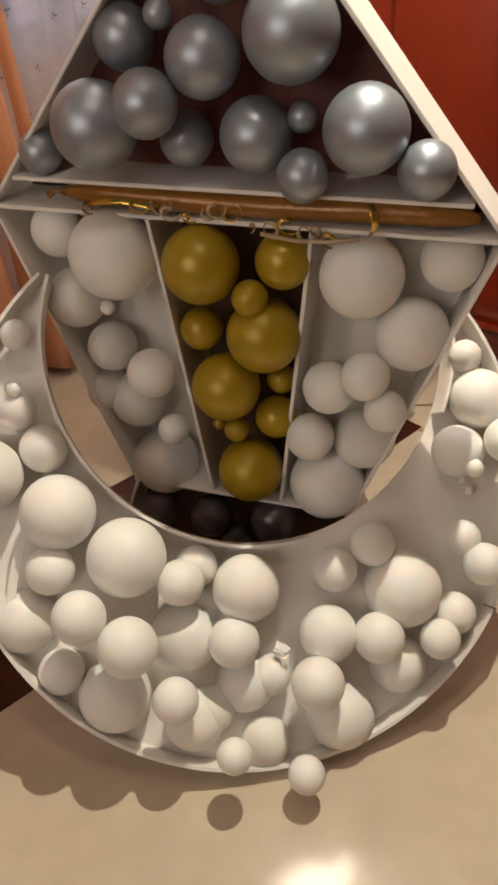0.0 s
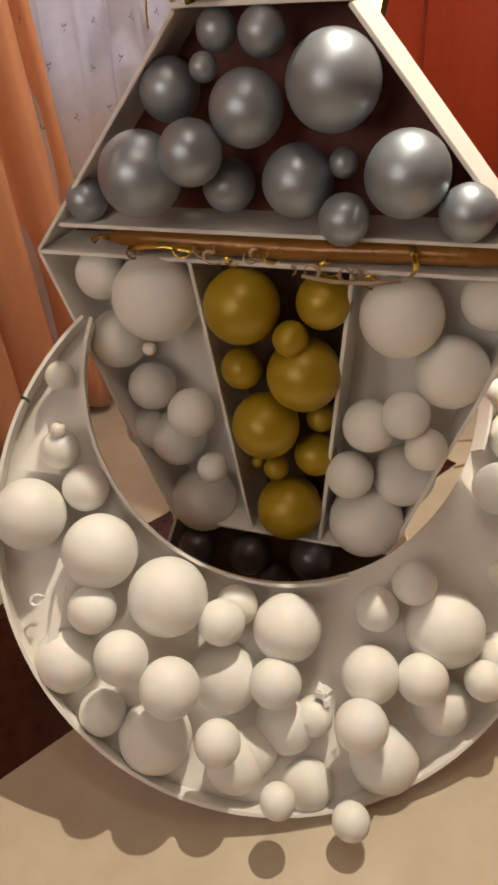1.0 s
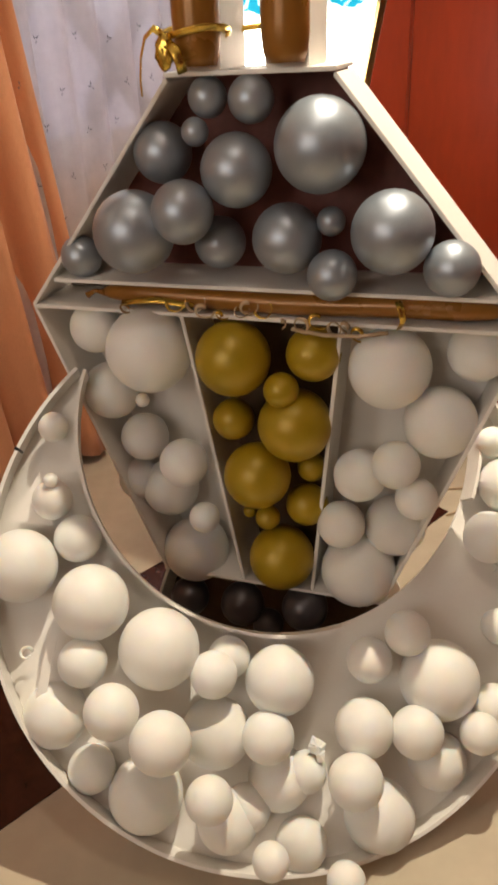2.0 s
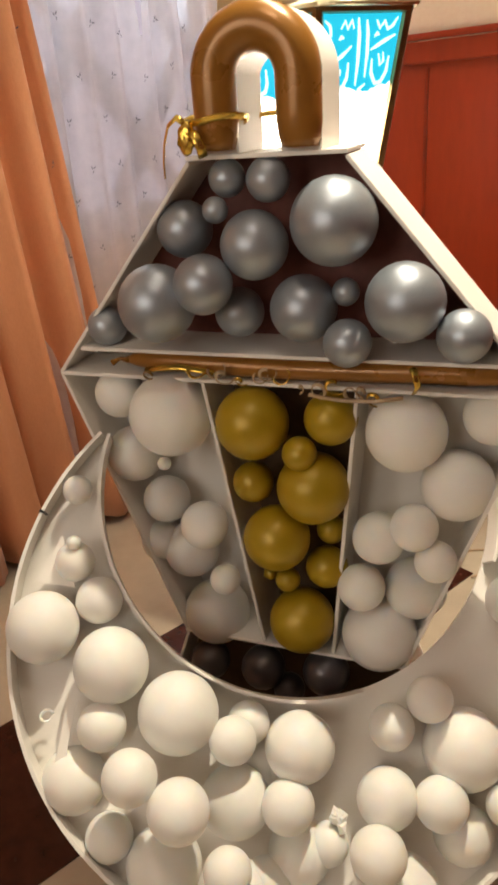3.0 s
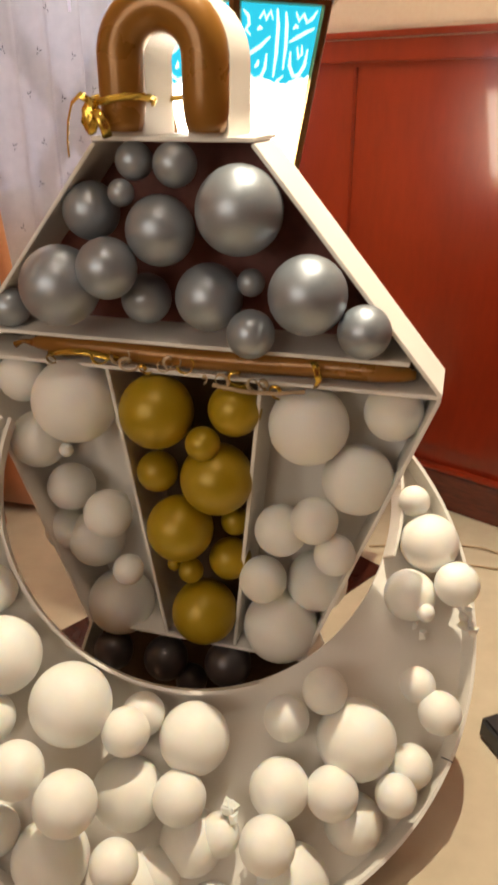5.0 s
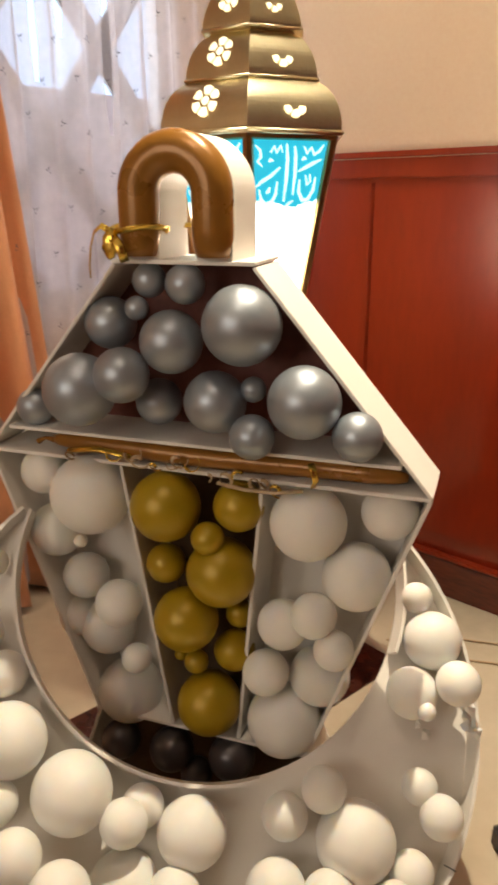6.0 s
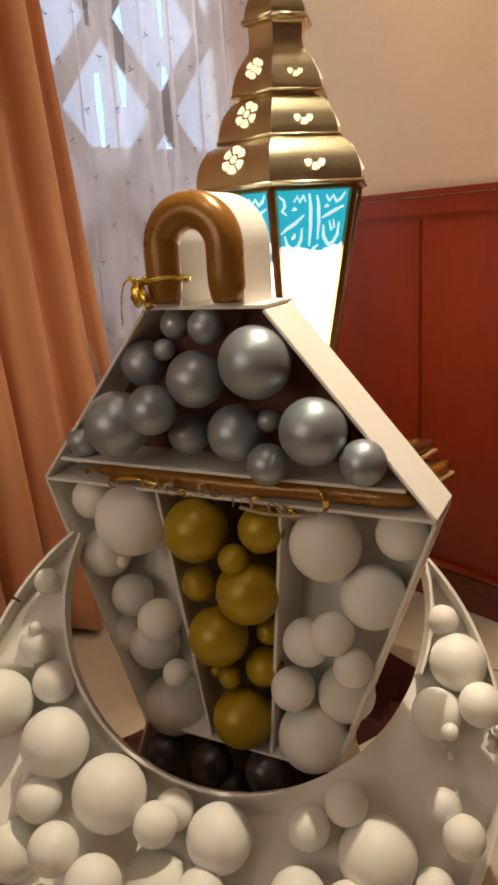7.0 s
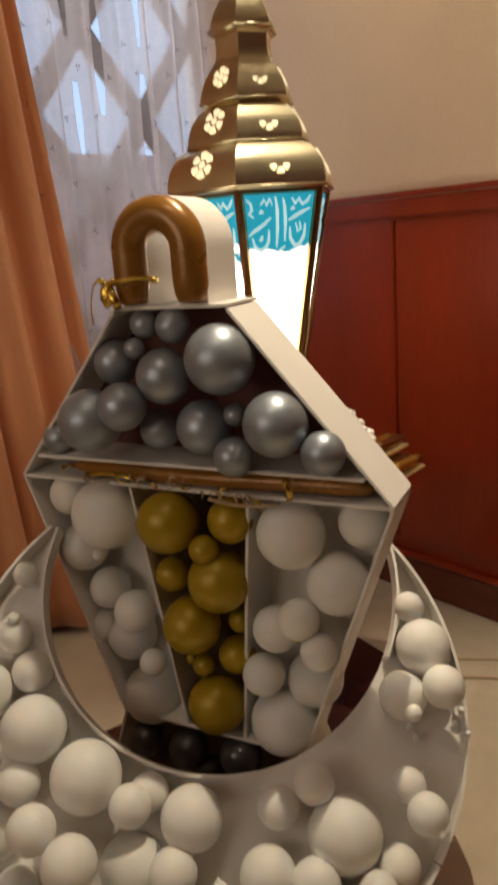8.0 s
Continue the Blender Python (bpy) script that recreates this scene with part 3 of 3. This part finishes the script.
bow = thing("ribbon_bow", "gold foil ribbon tied round the handle leg", "ribbon")
bx, bz = CX - 0.069, ZH + 0.046
part("band", tube([(bx + 0.044 * math.cos(a), YF + 0.006 - 0.042 * math.sin(a), bz + 0.004 * math.sin(2 * a)) for a in [2 * math.pi * i / 20 for i in range(21)]], 0.006, 8, flat=0.3), GOLD_FOIL, bow, smooth=True)
part("tail", tube([(CX + 0.0, YB - 0.02, bz + 0.004), (CX - 0.03, YB - 0.01, bz + 0.002), (CX - 0.055, YB - 0.02, bz)], 0.006, 8, flat=0.3), GOLD_FOIL, bow, smooth=True)
kn = bmesh.new()
bmesh.ops.create_icosphere(kn, subdivisions=3, radius=0.013)
for v in kn.verts:
    v.co *= 1 + 0.35 * noise.noise(v.co * 160)
    v.co = Vector((bx - 0.030 + v.co.x, YF - 0.034 + v.co.y * 0.7, bz - 0.020 + v.co.z * 1.7))
part("knot", kn, GOLD_FOIL, bow, "crumpled gold foil knot", smooth=True)
part("tail", tube([(bx - 0.026, YF - 0.034, bz - 0.004), (bx - 0.040, YF - 0.042, bz + 0.006), (bx - 0.054, YF - 0.040, bz - 0.004), (bx - 0.064, YF - 0.036, bz - 0.026), (bx - 0.070, YF - 0.032, bz - 0.052), (bx - 0.071, YF - 0.030, bz - 0.072)], 0.0062, 8, flat=0.22), GOLD_FOIL, bow, smooth=True)
part("tail", tube([(bx - 0.026, YF - 0.036, bz - 0.010), (bx - 0.012, YF - 0.046, bz - 0.018), (bx - 0.006, YF - 0.044, bz - 0.034), (bx - 0.006, YF - 0.038, bz - 0.046)], 0.007, 8, flat=0.25), GOLD_FOIL, bow, smooth=True)

# ---- crescent ----
N = Vector((0.37520, -0.68901, 0.62007)); U = Vector((0.87449, 0.48495, 0.00971)); V = Vector((-0.30740, 0.53861, 0.78448))
P0 = Vector((-0.0505, 1.0972, 0.3410))
OC, OR, IC, IR = (-0.0151, 0.0866), 0.4899, (0.0284, 0.3213), 0.3551
DEEP = 0.052


def moon(a, b, d):
    return P0 + U * a + V * b + N * d


gap = math.hypot(IC[0] - OC[0], IC[1] - OC[1])
base_angle = math.atan2(IC[1] - OC[1], IC[0] - OC[0])
spread_o = math.acos((OR ** 2 + gap ** 2 - IR ** 2) / (2 * OR * gap))
spread_i = math.pi - math.acos((IR ** 2 + gap ** 2 - OR ** 2) / (2 * IR * gap))


def arc(c, r, a0, a1, k):
    return [(c[0] + r * math.cos(a0 + (a1 - a0) * i / k), c[1] + r * math.sin(a0 + (a1 - a0) * i / k)) for i in range(k + 1)]


K = 72
o0, o1 = base_angle + spread_o + 0.085, base_angle + 2 * math.pi - spread_o - 0.02
i0, i1 = base_angle + spread_i + 0.10, base_angle + 2 * math.pi - spread_i - 0.02
crescent = thing("crescent", "large white foam-board crescent moon leaning back on the floor", "decoration")
part("back_panel", band(arc(IC, IR + 0.001, i0, i1, K), arc(OC, OR - 0.001, o0, o1, K), (-DEEP, -DEEP + 0.006), moon), FOAM, crescent)
part("outer_wall", band(arc(OC, OR - 0.006, o0, o1, K), arc(OC, OR, o0, o1, K), (-DEEP, 0.0), moon), FOAM, crescent)
left_end, right_start = math.radians(360 - 84), math.radians(360 - 30)
part("inner_wall", band(arc(IC, IR, i0, left_end, 44), arc(IC, IR + 0.006, i0, left_end, 44), (-DEEP + 0.001, 0.0), moon), FOAM, crescent)
part("inner_wall", band(arc(IC, IR, right_start, i1, 20), arc(IC, IR + 0.006, right_start, i1, 20), (-DEEP + 0.001, 0.0), moon), FOAM, crescent)
MOON_A = [(-0.339, 0.081, 0.01, 0.061), (-0.243, -0.01, 0.01, 0.065), (-0.133, -0.047, -0.01, 0.035), (-0.164, -0.065, 0.02, 0.038), (-0.057, -0.097, 0.0, 0.057), (-0.365, -0.009, 0.01, 0.039), (-0.327, -0.083, 0.062, 0.042), (-0.422, -0.086, -0.03, 0.052), (-0.261, -0.14, 0.07, 0.047), (-0.298, -0.234, -0.03, 0.06), (-0.377, -0.179, -0.03, 0.038), (-0.202, -0.24, 0.052, 0.0365), (-0.172, -0.165, -0.035, 0.058), (-0.094, -0.176, 0.02, 0.042), (-0.176, -0.301, -0.03, 0.05), (-0.142, -0.289, -0.03, 0.039), (-0.08, -0.258, -0.04, 0.052), (-0.126, -0.338, 0.068, 0.0280), (-0.064, -0.361, -0.03, 0.043), (-0.037, -0.251, -0.02, 0.034)]
MOON_B = [(0.068, -0.198, 0.0, 0.049), (0.149, -0.217, 0.02, 0.043), (0.028, -0.263, 0.045, 0.0435), (0.073, -0.346, -0.03, 0.059), (-0.017, -0.396, 0.057, 0.0300), (0.098, -0.094, 0.0, 0.038), (0.167, -0.061, 0.015, 0.038), (0.212, -0.149, -0.005, 0.067), (0.253, -0.239, 0.025, 0.034), (0.3, -0.21, -0.01, 0.037), (0.362, -0.132, 0.01, 0.037), (0.34, -0.083, -0.01, 0.031), (0.356, 0.07, -0.005, 0.046), (0.364, 0.037, 0.03, 0.016), (0.411, 0.155, 0.0, 0.053), (0.398, 0.234, 0.0, 0.029), (0.424, 0.076, 0.048, 0.039), (0.189, -0.281, -0.03, 0.049)]
MOON_C = [(-0.362, 0.377, 0.0, 0.025), (-0.374, 0.284, 0.03, 0.012), (-0.379, 0.256, 0.0, 0.033), (-0.442, 0.158, 0.0, 0.059), (-0.348, 0.187, -0.01, 0.039)]
for a, b, d, r in MOON_A + MOON_B + MOON_C:
    size = "large" if r > 0.052 else "small" if r < 0.034 else "medium"
    aim = -N + U * random.uniform(-0.5, 0.5) + V * random.uniform(-0.5, 0.5)
    balloon(LATEX, moon(a, b, d), r, f"{size} round white latex balloon in the crescent", "white balloons in the crescent", aim=aim)

# scraps of board and tape left in the crescent
for name, pts, d, label in (("board_scrap", [(-0.452, 0.235), (-0.395, 0.305), (-0.385, 0.215)], (-0.012, -0.007), "triangular white foam-board scrap in the crescent"), ("board_scrap", [(-0.452, -0.075), (-0.438, -0.08), (-0.400, 0.035), (-0.418, 0.028)], (-0.004, 0.001), "narrow white foam-board offcut in the crescent")):
    ob = finish(prism(pts, d, moon), name, FOAM)
    tagged(ob, label=label, category="scrap", group="foam-board scraps in the crescent")
rnd = random.Random(8)
for a, b, d, k in ((0.452, 0.018, -0.004, 4), (0.462, -0.012, -0.006, 3), (0.375, 0.012, -0.03, 2), (-0.018, -0.205, 0.0, 4)):
    scrap = thing("tape_scrap", "crumpled scrap of clear shiny tape stuck inside the crescent", "tape", "crumpled tape scraps")
    bm = bmesh.new()
    for q in range(k):
        o = Vector((a + rnd.uniform(-0.012, 0.012), b + rnd.uniform(-0.018, 0.018)))
        ring = [bm.verts.new(moon(o.x + rnd.uniform(0.005, 0.014) * math.cos(w), o.y + rnd.uniform(0.006, 0.016) * math.sin(w), d + rnd.uniform(-0.006, 0.010))) for w in (0.3, 1.5, 2.7, 4.0, 5.2)]
        top = bm.verts.new(moon(o.x, o.y, d + 0.012))
        for i in range(5):
            bm.faces.new((ring[i], ring[(i + 1) % 5], top))
    part("fold", bm, LATEX, scrap)

curl = thing("tape_scrap", "small curled ring of clear tape inside the crescent", "tape", "crumpled tape scraps")
part("curl", tube([moon(-0.452 + 0.009 * math.cos(a), 0.020 + 0.008 * math.sin(a), -0.016 + 0.002 * a) for a in [0.42 * i for i in range(14)]], 0.0030, 8, flat=0.35), LATEX, curl, smooth=True)
# the open joint between two lengths of the rim, and a second near the foot
for a, w in ((math.radians(147.4), 0.006), (math.radians(322), 0.0025)):
    m = [(OC[0] + r * math.cos(a + q / OR), OC[1] + r * math.sin(a + q / OR)) for r, q in ((OR - 0.0075, -w / 3), (OR - 0.0075, w / 3), (OR + 0.0012, w / 2), (OR + 0.0012, -w / 2))]
    part("joint", prism(m, (-0.030, 0.0012), moon), BLACK, crescent, "dark open joint in the foam-board rim")

# ---- brass lantern behind, on a stand ----
HEX = pose(-0.193, 1.714, 0, 0, 0, 45.2)      # its own -y faces the main pane's way


def hexring(r, z):
    """Six corners, the first pair round the pane that looks along -y."""
    return [Vector((r * math.sin(math.radians(-30 + 60 * i)), -r * math.cos(math.radians(-30 + 60 * i)), z)) for i in range(6)]


def hexloft(levels, closed=True):
    bm = bmesh.new()
    rings = [[bm.verts.new(p) for p in hexring(r, z)] for r, z in levels]
    for a, b in zip(rings, rings[1:]):
        for i in range(6):
            j = (i + 1) % 6
            bm.faces.new((a[i], a[j], b[j], b[i]))
    if closed:
        bm.faces.new(rings[0][::-1])
        bm.faces.new(rings[-1])
    return bm


lantern = thing("brass_lantern", "tall lit brass lantern with blue lettered glass panes", "lantern")
lantern.matrix_world = HEX
ROOF = [(0.196, 1.352), (0.200, 1.365), (0.198, 1.385), (0.188, 1.412), (0.170, 1.434), (0.146, 1.449), (0.146, 1.455), (0.143, 1.472), (0.132, 1.500), (0.112, 1.524), (0.092, 1.536), (0.108, 1.540), (0.106, 1.560), (0.094, 1.590), (0.076, 1.615), (0.066, 1.630), (0.064, 1.655), (0.066, 1.672), (0.073, 1.676), (0.073, 1.690), (0.070, 1.705), (0.058, 1.730), (0.036, 1.760), (0.012, 1.785), (0.005, 1.790)]
smooth_roof = []
for k in range(len(ROOF) - 1):
    a, b, c, d = (ROOF[min(max(k + q, 0), len(ROOF) - 1)] for q in (-1, 0, 1, 2))
    for q in range(4):
        t = q / 4
        w = (-0.5 * t + t ** 2 - 0.5 * t ** 3, 1 - 2.5 * t ** 2 + 1.5 * t ** 3, 0.5 * t + 2 * t ** 2 - 1.5 * t ** 3, -0.5 * t ** 2 + 0.5 * t ** 3)
        smooth_roof.append(tuple(sum(x * y[n] for x, y in zip(w, (a, b, c, d))) for n in (0, 1)))
part("dome", hexloft(smooth_roof + [ROOF[-1]]), BRASS, lantern, "stepped and pierced brass dome")
hook = part("finial", tube([(0.0, 0, 1.786), (0.006, 0, 1.80), (0.022, 0, 1.815), (0.040, 0, 1.838), (0.052, 0, 1.852)], [0.012, 0.007, 0.004, 0.003, 0.008], 8), DARK_SILVER, lantern, smooth=True)
GT, GB = (0.182, 1.350), (0.098, 0.945)
part("foot", hexloft([(0.135, 0.90), (0.135, 0.915), (0.105, 0.93), (0.103, 0.944)]), BRASS, lantern)
top, low = hexring(*GT), hexring(*GB)
STROKES = [
    ([(0.46, 0.71), (0.475, 0.80), (0.47, 0.90), (0.445, 0.965)], 0.0034), ([(0.585, 0.74), (0.59, 0.83), (0.575, 0.91), (0.55, 0.955)], 0.0032),
    ([(0.05, 0.775), (0.14, 0.80), (0.26, 0.825), (0.38, 0.862)], 0.0030), ([(0.63, 0.845), (0.72, 0.862), (0.82, 0.882), (0.93, 0.90)], 0.0030),
    ([(0.05, 0.955), (0.11, 0.935), (0.12, 0.905), (0.08, 0.885), (0.14, 0.865)], 0.0026), ([(0.24, 0.925), (0.29, 0.952), (0.32, 0.925), (0.37, 0.955), (0.40, 0.925)], 0.0026),
    ([(0.10, 0.765), (0.13, 0.720), (0.20, 0.700), (0.29, 0.710), (0.34, 0.745), (0.35, 0.80)], 0.0032), ([(0.66, 0.81), (0.67, 0.755), (0.74, 0.715), (0.82, 0.720), (0.88, 0.76), (0.885, 0.82)], 0.0034),
    ([(0.67, 0.955), (0.72, 0.925), (0.77, 0.950), (0.82, 0.920), (0.88, 0.935), (0.93, 0.965)], 0.0026), ([(0.74, 0.83), (0.78, 0.785), (0.82, 0.80), (0.80, 0.835)], 0.0024),
    ([(0.20, 0.748), (0.235, 0.757), (0.25, 0.775)], 0.0034), ([(0.66, 0.895), (0.69, 0.905), (0.72, 0.90)], 0.0032), ([(0.22, 0.885), (0.25, 0.895), (0.28, 0.89)], 0.0032), ([(0.50, 0.695), (0.54, 0.70), (0.60, 0.715)], 0.0026),
]
for i in range(6):
    j = (i + 1) % 6
    part("corner_strip", tube([low[i], low[i].lerp(top[i], 0.5), top[i]], 0.0105, 6), BRASS_DARK, lantern)
    quad = [low[i].lerp(low[j], 0.03), low[i].lerp(low[j], 0.97), top[i].lerp(top[j], 0.97), top[i].lerp(top[j], 0.03)]
    out = Vector(((low[i] + low[j]).x, (low[i] + low[j]).y, 0)).normalized()
    def on_pane(a, b, lift):
        return quad[0].lerp(quad[1], a).lerp(quad[3].lerp(quad[2], a), b) + out * lift
    pane = part("pane", prism([(0, 0), (1, 0), (1, 1), (0, 1)], (-0.003, 0.0), on_pane), GLASS_LIT, lantern, "glowing glass pane, printed blue above and overexposed white below")
    part("pane_frame", tube([top[i] + out * 0.002, top[i].lerp(top[j], 0.5) + out * 0.002, top[j] + out * 0.002], 0.0085, 6), BRASS_DARK, lantern)
    # the lettering is not legible: plain brush strokes of its size
    for line, w in STROKES:
        left, right = [], []
        for k, (a, b) in enumerate(line):
            (a0, b0), (a1, b1) = line[max(k - 1, 0)], line[min(k + 1, len(line) - 1)]
            d = Vector(((a1 - a0) * 0.17, (b1 - b0) * 0.40)).normalized() * w * (0.45 if k in (0, len(line) - 1) else 1.0)
            left.append((a - d.y / 0.17, b + d.x / 0.40))
            right.append((a + d.y / 0.17, b - d.x / 0.40))
        part("stroke", band(left, right, (0.0016, 0.0024), on_pane), GLASS_WHITE, pane)
# pierced rosettes, one on each face of each tier
for (ra, za), (rb, zb), size in (((0.198, 1.385), (0.170, 1.434), 0.030), ((0.143, 1.472), (0.112, 1.524), 0.028), ((0.106, 1.560), (0.076, 1.615), 0.022)):
    A, B = hexring(ra, za), hexring(rb, zb)
    for i in range(6):
        j = (i + 1) % 6
        c = (A[i] + A[j] + B[i] + B[j]) / 4
        ex = (A[j] - A[i]).normalized()
        ey = ((B[i] + B[j]) - (A[i] + A[j])).normalized()
        ez = ex.cross(ey)
        if ez.dot(Vector((c.x, c.y, 0))) < 0:
            ez = -ez
        # petals: six sectors round a small eye; the face that looks into the room has only the lower three
        petals = (3, 4, 5) if i == 0 else range(6)
        reach = size * (0.78 if i == 0 else 1.0)
        shift = ey * (-0.35 * size if i == 0 else 0.0)
        for k in petals:
            a0, a1 = math.pi * (k / 3 + 0.05), math.pi * ((k + 1) / 3 - 0.05)
            ring = [(0.46 * reach * math.cos(a0), 0.46 * reach * math.sin(a0))]
            ring += [(reach * q * math.cos(a0 + (a1 - a0) * f), reach * q * math.sin(a0 + (a1 - a0) * f)) for f, q in ((0.0, 0.94), (0.25, 0.99), (0.5, 1.0), (0.75, 0.99), (1.0, 0.94))]
            ring += [(0.46 * reach * math.cos(a1), 0.46 * reach * math.sin(a1))]
            part("piercing", prism(ring, (0.0, 0.0045), lambda x, y, d: c + shift + ex * x + ey * y + ez * d), PIERCED, lantern)
        if i:
            part("piercing", prism([(0.30 * reach * math.cos(math.pi * q / 4), 0.30 * reach * math.sin(math.pi * q / 4)) for q in range(8)], (0.0, 0.0045), lambda x, y, d: c + ex * x + ey * y + ez * d), PIERCED, lantern)
# rolled rims under each tier
for r, z, w in ((0.200, 1.356, 0.005), (0.147, 1.452, 0.003), (0.109, 1.541, 0.003), (0.0745, 1.683, 0.006)):
    pts = hexring(r, z)
    for i in range(6):
        part("rim", tube([pts[i], pts[i].lerp(pts[(i + 1) % 6], 0.5), pts[(i + 1) % 6]], w, 8), BRASS, lantern, smooth=True)

stand = thing("lantern_stand", "dark wooden stand behind the lantern box", "stand")
part("top", box(-0.315, -0.105, 1.62, 1.83, 0.872, 0.899), WALNUT, stand, bevel=0.003)
part("column", box(-0.28, -0.14, 1.66, 1.79, 0.03, 0.871), WALNUT, stand, bevel=0.003)
part("shelf", box(-0.30, 0.055, 1.70, 1.98, 0.626, 0.651), WALNUT, stand, bevel=0.003)
part("plinth", box(-0.31, -0.11, 1.63, 1.82, 0.004, 0.029), WALNUT, stand, bevel=0.003)

# tiered wooden tray of gold rolls on the stand's shelf
tray = thing("wooden_tray", "two-tier wooden tray standing on the stand shelf", "tray")
tray.matrix_world = pose(0.118, 1.75, 0.652, 0, 0, -14)
part("tier_board", box(-0.30, 0.0, 0.0, 0.15, 0.012, 0.020), TRAY_WOOD, tray, bevel=0.002)
part("tier_board", box(-0.30, -0.045, 0.005, 0.15, 0.062, 0.070), TRAY_WOOD, tray, bevel=0.002)
part("post", box(-0.295, -0.28, 0.06, 0.09, 0.020, 0.062), TRAY_WOOD, tray)
part("foot", box(-0.29, -0.10, 0.03, 0.12, 0.0, 0.012), TRAY_WOOD, tray)
TRAY = pose(0.118, 1.75, 0.652, 0, 0, -14)
for x, z, r, mat, what in ((-0.020, 0.036, 0.0155, GOLD_FOIL, "gold foil"), (-0.054, 0.036, 0.0155, BRASS_DARK, "dull gold"), (-0.088, 0.036, 0.0155, GOLD_FOIL, "gold foil"), (-0.066, 0.084, 0.0135, BRASS_DARK, "dull gold"), (-0.096, 0.084, 0.0135, GOLD_FOIL, "gold foil")):
    ob = finish(tube([TRAY @ Vector((x, y, z + 0.001 * math.sin(40 * y))) for y in (0.004, 0.04, 0.075, 0.11, 0.146)], [0.7 * r, r, 0.97 * r, r, 0.7 * r], 14), "foil_roll", mat, None, True)
    tagged(ob, label=f"short {what} wrapped roll lying in the wooden tray", category="roll", group="foil rolls in the tray")
rnd = random.Random(14)
for k in range(7):
    bm = bmesh.new()
    bmesh.ops.create_icosphere(bm, subdivisions=2, radius=0.017)
    for v in bm.verts:
        v.co = TRAY @ Vector((-0.088 - 0.013 * k + v.co.x, 0.03 + 0.012 * (k % 2) + 0.8 * v.co.y, 0.108 + 0.011 * k + 0.6 * v.co.z * (1 + 0.4 * noise.noise(v.co * 90 + Vector((k, 0, 0))))))
    ob = finish(bm, "paper_twist", FOAM, None, True)
    tagged(ob, label="crumpled white paper twist heaped in the wooden tray", category="paper", group="paper twists in the tray")

# power cable on the floor
cable = thing("power_cable", "thin pale power cable lying in a loop on floor", "cable")
part("wire", tube([(0.10, 2.05, 0.004), (0.20, 2.085, 0.004), (0.30, 2.12, 0.004), (0.42, 2.13, 0.004), (0.52, 2.09, 0.004), (0.50, 2.03, 0.004), (0.40, 2.03, 0.004), (0.30, 2.02, 0.004), (0.24, 2.0, 0.004), (0.15, 1.93, 0.004)], 0.003, 8), CLEAR_RIBBON, cable, smooth=True)
# plain block added for an unclear dark object on the floor
dark_block = thing("black_block", "low black block standing for an unclear dark object on the marble floor", "case")
part("body", box(0.0, 0.16, -0.05, 0.05, 0.001, 0.05, pose(0.432, 1.37, 0, 0, 0, 35)), BLACK, dark_block, bevel=0.008)
